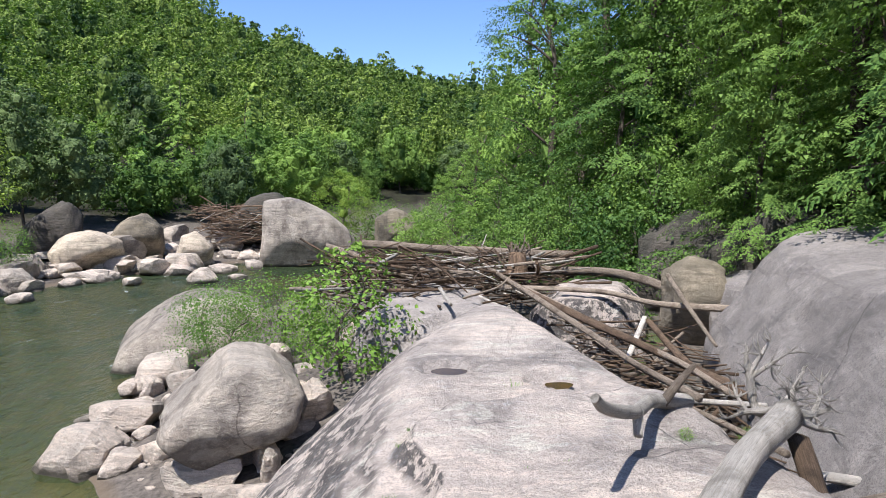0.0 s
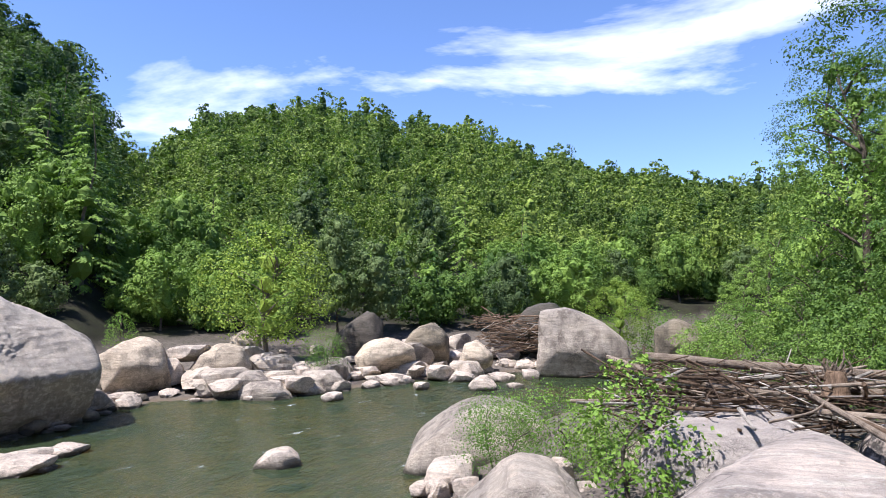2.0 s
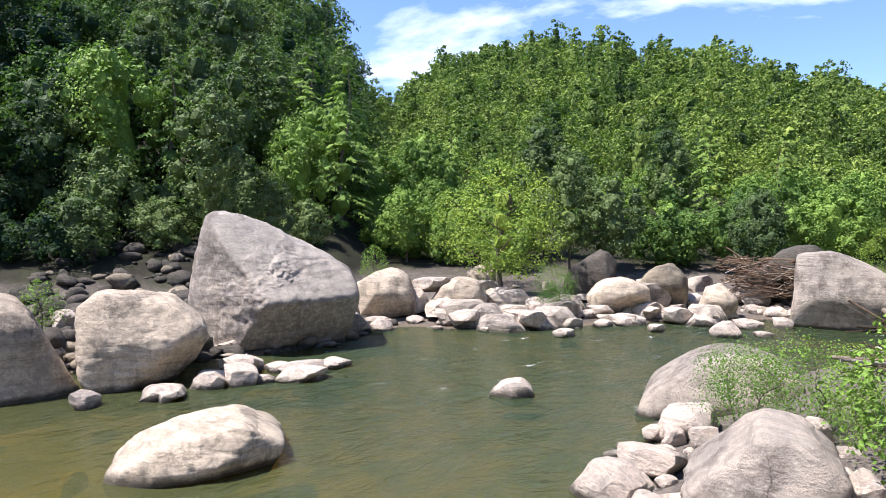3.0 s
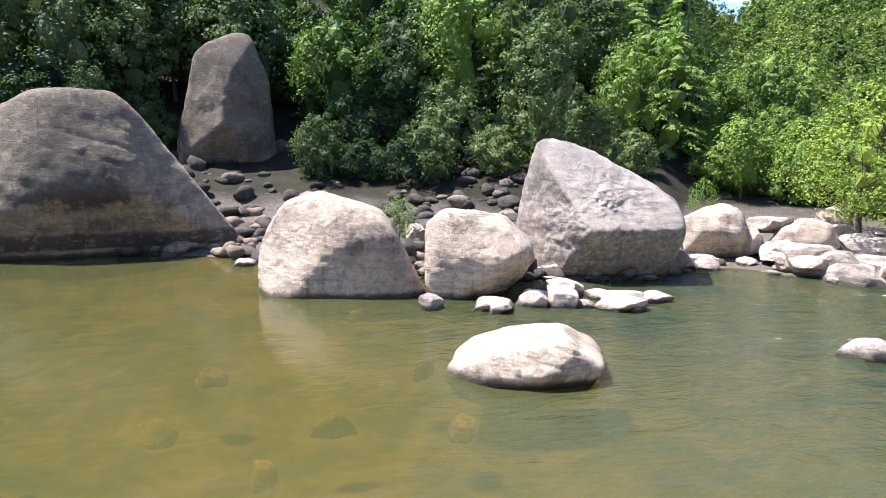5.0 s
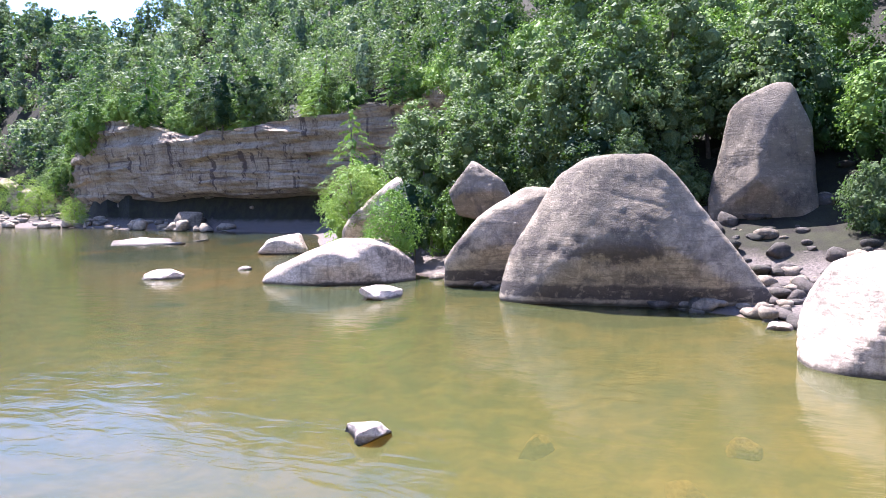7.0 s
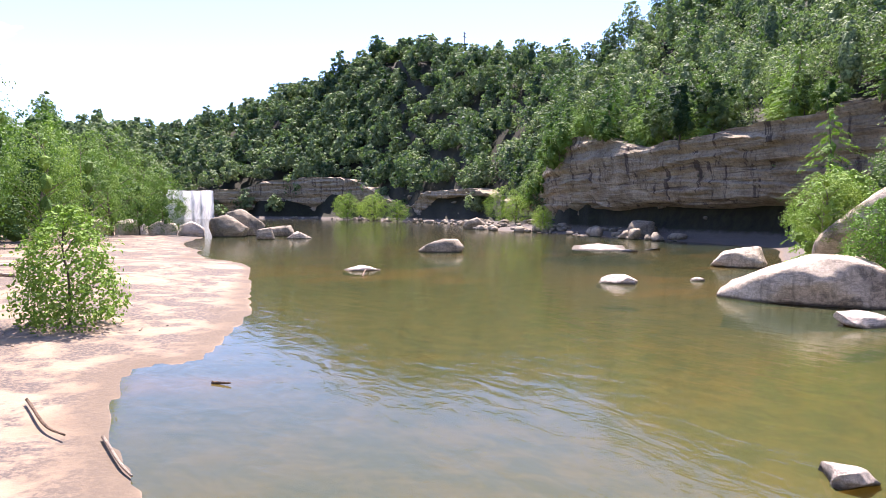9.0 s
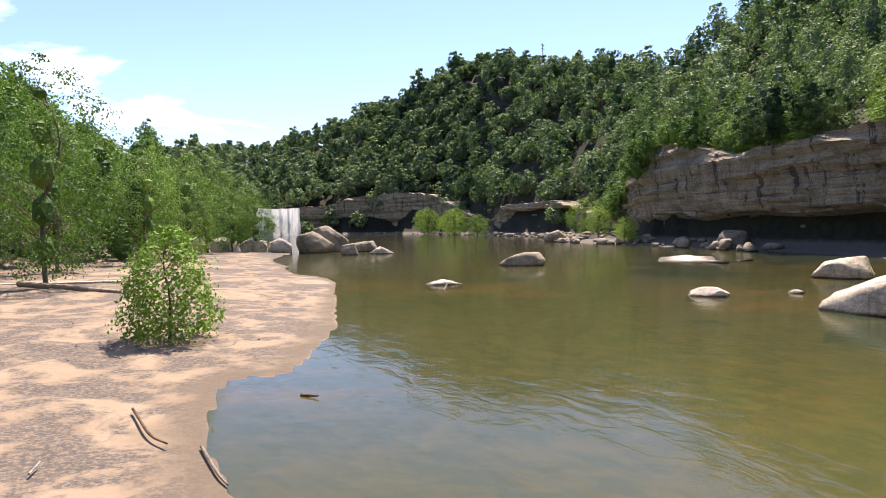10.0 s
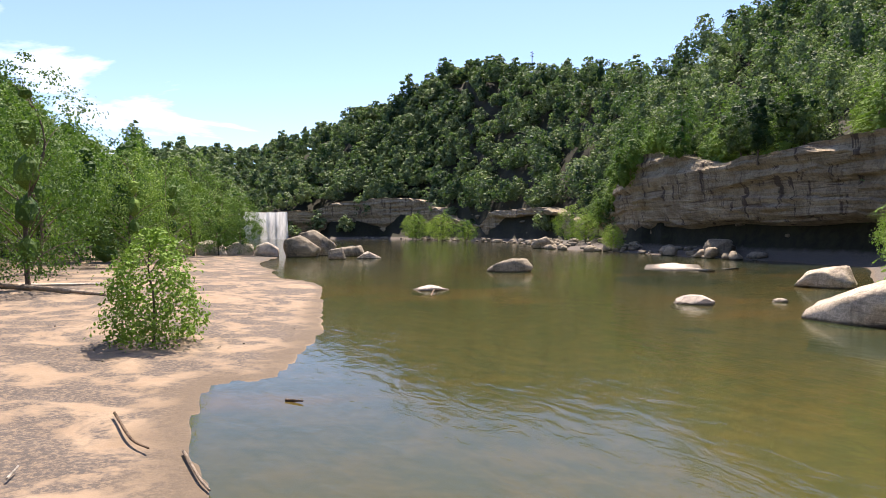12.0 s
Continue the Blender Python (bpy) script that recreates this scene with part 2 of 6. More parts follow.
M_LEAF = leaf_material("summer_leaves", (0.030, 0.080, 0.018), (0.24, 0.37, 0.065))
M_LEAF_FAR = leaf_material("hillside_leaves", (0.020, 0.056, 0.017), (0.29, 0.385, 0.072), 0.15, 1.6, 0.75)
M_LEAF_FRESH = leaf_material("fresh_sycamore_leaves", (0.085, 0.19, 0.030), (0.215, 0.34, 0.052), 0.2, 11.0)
# Brighter, yellower copy of the sycamore leaves, with sunlight in the colour.
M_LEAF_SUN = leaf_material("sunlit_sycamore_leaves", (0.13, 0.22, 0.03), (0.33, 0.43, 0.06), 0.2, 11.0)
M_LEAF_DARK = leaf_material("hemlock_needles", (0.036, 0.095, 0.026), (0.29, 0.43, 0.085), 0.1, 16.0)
# Summer leaf green darkened: shade on the gorge slope is in the colour.
M_LEAF_SHADE = leaf_material("shaded_gorge_leaves", (0.015, 0.042, 0.022), (0.185, 0.25, 0.088), 0.12)
# Paler, bluer leaf colour that stands in for haze over the upstream woods.
M_LEAF_HAZE = leaf_material("hazy_upstream_leaves", (0.034, 0.070, 0.045), (0.335, 0.40, 0.175), 0.12, 1.6, 0.7)


def ground_material():
    """Sand and gravel near the river, dead leaves and soil on the slopes toned dark for shade under the trees, silt and
    algae under the water.
    """
    m, t = material("river_ground")
    pos = wire(t, "ShaderNodeNewGeometry").outputs["Position"]
    sep = wire(t, "ShaderNodeSeparateXYZ", i0=pos)
    z = sep.outputs[2]
    big, mid = fuzz(t, pos, 0.11, 5.0, 0.6, 0.6), fuzz(t, pos, 0.8, 6.0, 0.65, 0.3)
    fine = fuzz(t, pos, 9.0, 5.0, 0.75)
    sand = blend(t, ramp(t, mid, [(0.3, 0.0), (0.7, 1.0)]), (0.225, 0.162, 0.105), (0.33, 0.25, 0.168))
    sand = blend(t, ramp(t, fine, [(0.35, 0.5), (0.6, 0.0)]), sand, (0.24, 0.17, 0.11))
    coal = calc(t, "MULTIPLY", ramp(t, calc(t, "ADD", calc(t, "MULTIPLY", mid, 0.45), calc(t, "MULTIPLY", fuzz(t, pos, 0.30, 6.0, 0.62, 0.8), 0.62)), [(0.485, 0.0), (0.56, 1.0)]), ramp(t, fine, [(0.36, 0.30), (0.55, 1.0)]))
    sand = blend(t, calc(t, "MULTIPLY", coal, 0.92), sand, (0.060, 0.054, 0.050))
    grit = blend(t, ramp(t, fine, [(0.35, 0.0), (0.65, 1.0)]), (0.05, 0.043, 0.036), (0.16, 0.135, 0.11))
    far_side = ramp(t, calc(t, "ADD", calc(t, "MULTIPLY", sep.outputs[0], -0.05), calc(t, "MULTIPLY", big, 0.3)), [(0.70, 0.0), (0.85, 1.0)])
    boulders = ramp(t, calc(t, "MULTIPLY", sep.outputs[1], 0.2), [(0.2, 0.0), (0.6, 1.0)])
    sand = blend(t, calc(t, "MAXIMUM", far_side, boulders), sand, grit)
    # Forest floor nearly black: the shade under the trees is in its colour.
    shaded_litter = blend(t, ramp(t, mid, [(0.35, 0.0), (0.65, 1.0)]), (0.014, 0.012, 0.008), (0.026, 0.028, 0.012))
    c = blend(t, ramp(t, calc(t, "ADD", calc(t, "MULTIPLY", z, 0.25), calc(t, "MULTIPLY", mid, 0.3)), [(0.44, 0.0), (0.60, 1.0)]), sand, shaded_litter)
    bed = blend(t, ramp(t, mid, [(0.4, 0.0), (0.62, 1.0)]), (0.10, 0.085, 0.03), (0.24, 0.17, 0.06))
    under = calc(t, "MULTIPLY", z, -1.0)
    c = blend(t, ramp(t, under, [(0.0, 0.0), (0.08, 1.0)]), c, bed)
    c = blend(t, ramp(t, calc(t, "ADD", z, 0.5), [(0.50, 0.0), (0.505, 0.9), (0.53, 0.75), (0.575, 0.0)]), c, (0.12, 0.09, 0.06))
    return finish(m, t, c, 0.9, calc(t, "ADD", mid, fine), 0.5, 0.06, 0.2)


def water_material():
    """Turbid green river water: silt colour, toned darker upstream for mirrored trees, a mirror-like skin with ripples,
    broken water and foam downstream.
    """
    m, t = material("river_water")
    pos = wire(t, "ShaderNodeNewGeometry").outputs["Position"]
    sep = wire(t, "ShaderNodeSeparateXYZ", i0=pos)
    y = sep.outputs[1]
    big = fuzz(t, pos, 0.10, 4.0, 0.6, 0.8)
    swift = ramp(t, calc(t, "ADD", calc(t, "MULTIPLY", y, 0.05), calc(t, "MULTIPLY", big, 0.4)), [(0.32, 0.0), (0.80, 1.0)])
    flow = wire(t, "ShaderNodeMapping", Vector=pos, Rotation=(0, 0, -0.35), Scale=(1.0, 0.45, 1.0)).outputs[0]
    flow2 = wire(t, "ShaderNodeMapping", Vector=pos, Rotation=(0, 0, 0.5), Scale=(1.0, 0.5, 1.0)).outputs[0]
    wave = fuzz(t, flow, 1.5, 3.0, 0.55, 0.8)
    small = fuzz(t, flow2, 6.0, 4.0, 0.6, 0.5)
    calm = ramp(t, big, [(0.38, 0.25), (0.62, 1.0)])
    h = calc(t, "ADD", calc(t, "MULTIPLY", wave, calc(t, "ADD", 0.22, calc(t, "MULTIPLY", swift, 2.6))),
             calc(t, "MULTIPLY", small, calc(t, "ADD", calc(t, "MULTIPLY", calm, 0.06), calc(t, "MULTIPLY", swift, 1.2))))
    bump = wire(t, "ShaderNodeBump", Height=h, Strength=0.9, Distance=0.10)
    silt = blend(t, ramp(t, big, [(0.35, 0.0), (0.65, 1.0)]), (0.074, 0.088, 0.031), (0.104, 0.104, 0.036))
    shoal = calc(t, "MULTIPLY", ramp(t, fuzz(t, wire(t, "ShaderNodeMapping", Vector=pos, Rotation=(0, 0, 0.55), Scale=(0.055, 0.16, 1.0)).outputs[0], 1.0, 5.0, 0.6, 0.6), [(0.52, 0.0), (0.64, 0.5)]),
                 ramp(t, calc(t, "MULTIPLY", y, -0.02), [(0.10, 0.0), (0.5, 1.0)]))
    # Silt colour darkened upstream, standing in for the dark trees mirrored there.
    silt = blend(t, ramp(t, calc(t, "MULTIPLY", y, -0.02), [(0.02, 0.0), (0.30, 0.8)]), silt, (0.048, 0.070, 0.032))
    silt = blend(t, shoal, silt, (0.17, 0.105, 0.035))
    silt = blend(t, swift, silt, (0.066, 0.098, 0.046))
    foam = calc(t, "MULTIPLY", ramp(t, fuzz(t, flow, 1.5, 7.0, 0.74, 0.3), [(0.615, 0.0), (0.70, 1.0)]), calc(t, "MULTIPLY", swift, ramp(t, calc(t, "MULTIPLY", y, 0.05), [(0.45, 0.0), (0.75, 1.0)])))
    body = wire(t, "ShaderNodeBsdfDiffuse", Color=blend(t, foam, silt, (0.7, 0.72, 0.7)), Normal=bump.outputs[0])
    clear = wire(t, "ShaderNodeBsdfTransparent", Color=(0.72, 0.62, 0.30, 1))
    inner = wire(t, "ShaderNodeMixShader", i0=calc(t, "MULTIPLY", 0.5, calc(t, "SUBTRACT", 1.0, foam)), i1=body.outputs[0], i2=clear.outputs[0])
    skin = wire(t, "ShaderNodeBsdfGlossy", Roughness=0.07, Normal=bump.outputs[0])
    fr = wire(t, "ShaderNodeFresnel", IOR=1.33, Normal=bump.outputs[0])
    out = wire(t, "ShaderNodeMixShader", i0=fr.outputs[0], i1=inner.outputs[0], i2=skin.outputs[0])
    t.links.new(out.outputs[0], t.nodes.new("ShaderNodeOutputMaterial").inputs[0])
    return m


def cliff_material():
    """Tan bedded sandstone: thin dark partings, purple-black seeps that run down from the top, rusty patches, a pale scoured foot."""
    m, t = material("bedded_cliff_sandstone")
    pos = wire(t, "ShaderNodeNewGeometry").outputs["Position"]
    tilt = wire(t, "ShaderNodeMapping", Vector=pos, Rotation=(0.10, 0.12, 0.0), Scale=(0.03, 0.03, 0.55)).outputs[0]
    beds = fuzz(t, tilt, 2.0, 7.0, 0.68, 0.9)
    thin = fuzz(t, wire(t, "ShaderNodeMapping", Vector=pos, Rotation=(0.06, 0.08, 0.0), Scale=(0.06, 0.06, 2.2)).outputs[0], 1.6, 6.0, 0.7, 0.4)
    streak = fuzz(t, wire(t, "ShaderNodeMapping", Vector=pos, Scale=(0.42, 0.42, 0.05)).outputs[0], 1.3, 7.0, 0.68, 0.25)
    mid, fine = fuzz(t, pos, 0.30, 8.0, 0.68), fuzz(t, pos, 2.6, 6.0, 0.7)
    c = blend(t, ramp(t, mid, [(0.36, 0.0), (0.64, 1.0)]), (0.24, 0.188, 0.12), (0.43, 0.36, 0.25))
    c = blend(t, ramp(t, thin, [(0.34, 0.55), (0.44, 0.0)]), c, (0.10, 0.072, 0.055))
    c = blend(t, ramp(t, beds, [(0.35, 0.8), (0.43, 0.0)]), c, (0.09, 0.065, 0.05))
    c = blend(t, ramp(t, beds, [(0.58, 0.0), (0.68, 0.55)]), c, (0.50, 0.42, 0.32))
    c = blend(t, ramp(t, calc(t, "ADD", calc(t, "MULTIPLY", mid, 0.4), calc(t, "MULTIPLY", streak, 0.6)), [(0.27, 0.6), (0.40, 0.0)]), c, (0.36, 0.18, 0.08))
    c = blend(t, ramp(t, streak, [(0.565, 0.0), (0.62, 0.85)]), c, (0.055, 0.040, 0.038))
    c = blend(t, ramp(t, fine, [(0.38, 0.45), (0.52, 0.0)]), c, (0.10, 0.08, 0.06))
    h = calc(t, "ADD", calc(t, "MULTIPLY", beds, 1.2), calc(t, "ADD", calc(t, "MULTIPLY", thin, 0.6), calc(t, "MULTIPLY", fine, 0.4)))
    return finish(m, t, c, 0.9, h, 1.0, 0.6, 0.15)


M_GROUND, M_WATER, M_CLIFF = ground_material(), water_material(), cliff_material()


def falls_material():
    m, t = material("falling_white_water")
    pos = wire(t, "ShaderNodeNewGeometry").outputs["Position"]
    s = fuzz(t, wire(t, "ShaderNodeMapping", Vector=pos, Scale=(1.0, 1.0, 0.06)).outputs[0], 0.8, 5.0, 0.6)
    c = blend(t, ramp(t, s, [(0.35, 0.0), (0.6, 1.0)]), (0.55, 0.57, 0.56), (0.85, 0.86, 0.85))
    a = wire(t, "ShaderNodeBsdfDiffuse", Color=c)
    b = wire(t, "ShaderNodeBsdfTranslucent", Color=c)
    t.links.new(wire(t, "ShaderNodeMixShader", i0=0.6, i1=a.outputs[0], i2=b.outputs[0]).outputs[0], t.nodes.new("ShaderNodeOutputMaterial").inputs[0])
    return m


M_FALLS = falls_material()


def puddle_material():
    m, t = material("rock_pool_water")
    pos = wire(t, "ShaderNodeNewGeometry").outputs["Position"]
    c = blend(t, fuzz(t, pos, 9.0, 3.0), (0.02, 0.014, 0.007), (0.10, 0.06, 0.02))
    b = wire(t, "ShaderNodeBsdfPrincipled", Base_Color=c, Roughness=0.12)
    b.inputs["Specular IOR Level"].default_value = 0.12
    t.links.new(b.outputs[0], t.nodes.new("ShaderNodeOutputMaterial").inputs[0])
    return m


M_PUDDLE = puddle_material()


# ---- helpers for meshes ----
def mesh_from(name, verts, faces, mat, smooth=True, uv=None):
    me = bpy.data.meshes.new(name)
    verts, faces = np.asarray(verts, dtype=np.float32), np.asarray(faces, dtype=np.int32)
    k = faces.shape[1]
    me.vertices.add(len(verts))
    me.vertices.foreach_set("co", verts.ravel())
    me.loops.add(faces.size)
    me.loops.foreach_set("vertex_index", faces.ravel())
    me.polygons.add(len(faces))
    me.polygons.foreach_set("loop_start", np.arange(len(faces), dtype=np.int32) * k)
    me.polygons.foreach_set("use_smooth", np.full(len(faces), smooth))
    if uv is not None:
        layer = me.uv_layers.new(name="uv")
        layer.data.foreach_set("uv", np.asarray(uv, dtype=np.float32)[faces.ravel()].ravel())
    me.materials.append(mat)
    me.update(calc_edges=True)
    return me


def part(name, me, parent, label=""):
    ob = new(name, me)
    ob.parent = parent
    return tagged(ob, label)


def empty(name, m):
    ob = new(name)
    ob.empty_display_size = 0.3
    ob.matrix_basis = m
    return ob


ICO = {}


def ico(level):
    if level not in ICO:
        bm = bmesh.new()
        bmesh.ops.create_icosphere(bm, subdivisions=level, radius=1.0)
        ICO[level] = (np.array([v.co[:] for v in bm.verts]), np.array([[v.index for v in f.verts] for f in bm.faces]))
        bm.free()
    return ICO[level]


def rough(points, scale, seed, octaves=4, gain=0.5):
    off = Vector((seed * 7.31, seed * 3.17, seed * 1.93))
    return np.array([noise.fractal(Vector(p) * scale + off, 1.0 - math.log2(gain) - 1.0, 2.0, octaves) for p in points.tolist()])


def boulder_mesh(name, faces, level, mat, seed, soft=24.0, lumps=0.034, beds=0.012, bed_gap=0.3, chipped=20, deep=(0.78, 0.965), smooth=True):
    """A rounded block bounded by planes (normal, offset): edges worn round, surface lumpy, bedding ledges cut in."""
    d, tri = ico(level)
    s = np.zeros(len(d))
    for n, o in faces:
        n = np.array(n) / np.linalg.norm(n)
        s += np.maximum(0.0, d @ n / o) ** soft
    v = d * (s ** (-1.0 / soft))[:, None] * 1.035
    chips = random.Random(seed * 17)
    for _ in range(chipped):
        n = np.array([chips.gauss(0, 1), chips.gauss(0, 1), chips.gauss(0, 0.8)])
        n /= np.linalg.norm(n)
        o = (v @ n).max() * chips.uniform(*deep)
        over = np.maximum(0.0, v @ n - o)
        v = v - over[:, None] * n * 0.97
    size = np.ptp(v, axis=0).max()
    lump = rough(v, 1.6 / size, seed, 3) * lumps * size + rough(v, 6.0 / size, seed + 5, 5, 0.66) * lumps * 0.6 * size
    v = v + d * lump[:, None]
    if beds:
        lift = v[:, 2] + 0.18 * v[:, 0] + 0.25 * rough(v, 1.2 / size, seed + 9, 2) * size * 0.2
        cut = np.maximum(0.0, np.cos(lift * 2 * math.pi / bed_gap)) ** 6
        side = 1.0 - np.abs(d[:, 2])
        v = v - d * (cut * side * beds * (0.5 + 0.5 * np.sin(lift * 1.7 + seed)))[:, None]
    return mesh_from(name, v, tri, mat, smooth)


def boulder(label, c, yaw, outline, front, back, level=5, mat=None, seed=1, name="boulder", lean=0.45, under=-0.5, extra=(), **kw):
    """A boulder at c, turned to yaw. outline: (angle, offset) of the planes round it; front, back: its depth towards -y and +y."""
    faces = [((math.cos(radians(a)), 0.0, math.sin(radians(a))), o) for a, o in outline]
    faces += [((0, -1, lean), front), ((0, 1, 0.3), back), ((0, -1, under), front * 1.05), ((0.5, -0.8, 0.2), front * 1.25), ((-0.5, -0.8, 0.2), front * 1.25), *extra]
    me = boulder_mesh(name, faces, level, mat or M_ROCK, seed, **kw)
    ob = new(name, me)
    ob.matrix_basis = pose(*c, 0, 0, yaw)
    return tagged(ob, label, "boulder")


def stone_mesh(seed, level=3, mat=None):
    r = random.Random(seed)
    faces = [((math.cos(a), math.sin(a), r.uniform(-0.5, 0.5)), r.uniform(0.75, 1.0)) for a in [i * 1.05 + r.uniform(-0.3, 0.3) for i in range(6)]]
    faces += [((r.uniform(-0.3, 0.3), r.uniform(-0.3, 0.3), 1), 0.85), ((0.2, 0.1, -1), 0.8), ((0.6, 0.4, 0.8), 0.95), ((-0.5, 0.6, 0.7), 0.95)]
    return boulder_mesh("stone", faces, level, mat or M_STONE, seed, 36.0, 0.03, beds=0.0, chipped=15, deep=(0.58, 0.92), smooth=False)


def tube(points, radii, sides=9, seed=0, wobble=0.2, steps=5):
    """Vertices, quads and uv of a bent, tapering, uneven round."""
    pts = [Vector(p) for p in points]
    ext = [pts[0] * 2 - pts[1]] + pts + [pts[-1] * 2 - pts[-2]]
    rad = [radii[0]] + list(radii) + [radii[-1]]
    path, rr = [], []
    for i in range(1, len(ext) - 2):
        for k in range(steps + (i == len(ext) - 3)):
            u = k / steps
            a, b, c, e = ext[i - 1:i + 3]
            path.append(0.5 * ((2 * b) + (c - a) * u + (2 * a - 5 * b + 4 * c - e) * u * u + (3 * b - a - 3 * c + e) * u ** 3))
            rr.append(rad[i] * (1 - u) + rad[i + 1] * u)
    rnd = random.Random(seed)
    ph = [rnd.uniform(0, 6.28) for _ in range(4)]
    verts, quads, uv, run = [], [], [], 0.0
    up = Vector((0.13, 0.21, 0.97))
    for i, p in enumerate(path):
        tan = (path[min(i + 1, len(path) - 1)] - path[max(i - 1, 0)]).normalized()
        s1 = tan.cross(up).normalized() if abs(tan.dot(up)) < 0.98 else tan.cross(Vector((1, 0, 0))).normalized()
        s2 = tan.cross(s1)
        run += (p - path[i - 1]).length if i else 0
        for k in range(sides):
            a = 2 * math.pi * k / sides
            r = rr[i] * (1 + wobble * (math.sin(2 * a + ph[0] + run * 1.3) * 0.5 + math.sin(3 * a + ph[1] + run * 2.1) * 0.3 + math.sin(run * 3 + ph[2] + a) * 0.4))
            verts.append(tuple(p + (s1 * math.cos(a) + s2 * math.sin(a)) * r))
            uv.append((k / sides, run))
        if i:
            o = (i - 1) * sides
            quads += [(o + k, o + (k + 1) % sides, o + sides + (k + 1) % sides, o + sides + k) for k in range(sides)]
    for end in (path[0], path[-1]):
        verts.append(tuple(end))
        uv.append((0.5, run))
    caps = [(0, len(verts) - 2), ((len(path) - 1) * sides, len(verts) - 1)]
    return verts, quads, uv, caps, sides


def tubes_mesh(name, specs, mat):
    """One mesh of several tubes (points, radii, sides, seed), with closed ends."""
    V, T, U = [], [], []
    for points, radii, sides, seed in specs:
        v, q, uv, caps, n = tube(points, radii, sides, seed)
        b = len(V)
        V += v
        U += uv
        for a, bb, c, e in q:
            T += [(b + a, b + bb, b + c), (b + a, b + c, b + e)]
        for o, centre in caps:
            T += [(b + o + k, b + o + (k + 1) % n, b + centre) for k in range(n)]
    return mesh_from(name, V, T, mat, True, U)


def leaves(centres, out, size, rng, up=0.35, aspect=0.62, loose=0.55, simple=False, along=None):
    """Leaves at the centres (n, 3), facing along out and up, loosely: folded kites, or bare triangles where they stay far off."""
    n = len(centres)
    nor = out + rng.normal(size=(n, 3)) * loose + np.array([0, 0, up])
    nor /= np.linalg.norm(nor, axis=1)[:, None] + 1e-6
    a = np.cross(nor, rng.normal(size=(n, 3)))
    if along is not None:
        a = along + rng.normal(size=(n, 3)) * 0.25
        a -= (a * nor).sum(1)[:, None] * nor
    a /= np.linalg.norm(a, axis=1)[:, None] + 1e-6
    b = np.cross(nor, a)
    s = (size * rng.uniform(0.65, 1.25, n))[:, None]
    tip, tail = centres + a * s * 0.5, centres - a * s * 0.5
    if simple:
        V = np.stack([tip, tail + b * s * 0.72 * aspect, tail - b * s * 0.72 * aspect], 1).reshape(-1, 3)
        return V, np.arange(3 * n).reshape(-1, 3)
    l, r = centres + b * s * 0.5 * aspect + a * s * 0.08 + nor * s * 0.08, centres - b * s * 0.5 * aspect + a * s * 0.08 + nor * s * 0.08
    V = np.stack([tail, l, tip, r], 1).reshape(-1, 3)
    i = np.arange(n)[:, None] * 4
    return V, np.concatenate([i + [0, 1, 2], i + [0, 2, 3]])


# ---- river and ground ----
NEAR_BANK = [(6, 60), (0, 42), (-2.5, 32), (-4.5, 24), (-6.2, 18), (-6.9, 15), (-5.9, 12.4), (-5.2, 9.2), (-3.6, 7), (-2.6, 4), (-2.1, 1), (-1.9, -4), (-1.3, -9),
             (-0.85, -12), (-0.7, -14.5), (-1, -17.6), (-1.6, -19.8), (-3.1, -19.9), (-4.2, -22.3), (-6.4, -27.9), (-7.6, -33.5), (-10.3, -45.8), (-12, -56),
             (-11, -70), (-13, -95), (-20, -122), (-20, -170), (-22, -250), (-30, -340), (-40, -440)]
FAR_BANK = [(-100, -432), (-136, -388), (-126, -225), (-91, -150), (-86, -110), (-79, -79), (-78, -56), (-62, -42), (-46, -31), (-36, -19), (-32.5, -14),
            (-29.5, -9), (-27.5, -4), (-25.2, 0.8), (-21, 4), (-19.6, 8), (-18.6, 11), (-18.4, 13.5), (-19.2, 15.4), (-19.4, 18.2), (-16.7, 19.8), (-15, 21.9),
            (-13.6, 24.7), (-11.9, 27.9), (-9.5, 30.5), (-6.5, 34), (-5, 42), (-2, 60)]


def smooth_line(line, n=4):
    """The same line, rounded through its points."""
    p = [np.array(q, float) for q in line]
    p = [2 * p[0] - p[1], *p, 2 * p[-1] - p[-2]]
    out = []
    for a, b, c, d in zip(p, p[1:], p[2:], p[3:]):
        for k in range(n):
            u = k / n
            q = 0.5 * (2 * b + (c - a) * u + (2 * a - 5 * b + 4 * c - d) * u * u + (3 * b - a - 3 * c + d) * u ** 3)
            out.append((float(q[0]), float(q[1])))
    return out + [tuple(line[-1])]


NEAR_BANK, FAR_BANK = smooth_line(NEAR_BANK), smooth_line(FAR_BANK, 3)


def reach(P, line):
    """Distance of points (n, 2) from a polyline."""
    best = np.full(len(P), 1e9)
    for a, b in zip(line[:-1], line[1:]):
        a, b = np.array(a, float), np.array(b, float)
        u = np.clip(((P - a) @ (b - a)) / ((b - a) @ (b - a)), 0, 1)
        best = np.minimum(best, np.linalg.norm(P - a - u[:, None] * (b - a), axis=1))
    return best


def inside(P, ring):
    hit = np.zeros(len(P), bool)
    for (x0, y0), (x1, y1) in zip(ring, ring[1:] + ring[:1]):
        if y0 != y1:
            cross = (P[:, 1] > min(y0, y1)) & (P[:, 1] <= max(y0, y1)) & (P[:, 0] < x0 + (P[:, 1] - y0) * (x1 - x0) / (y1 - y0))
            hit ^= cross
    return hit


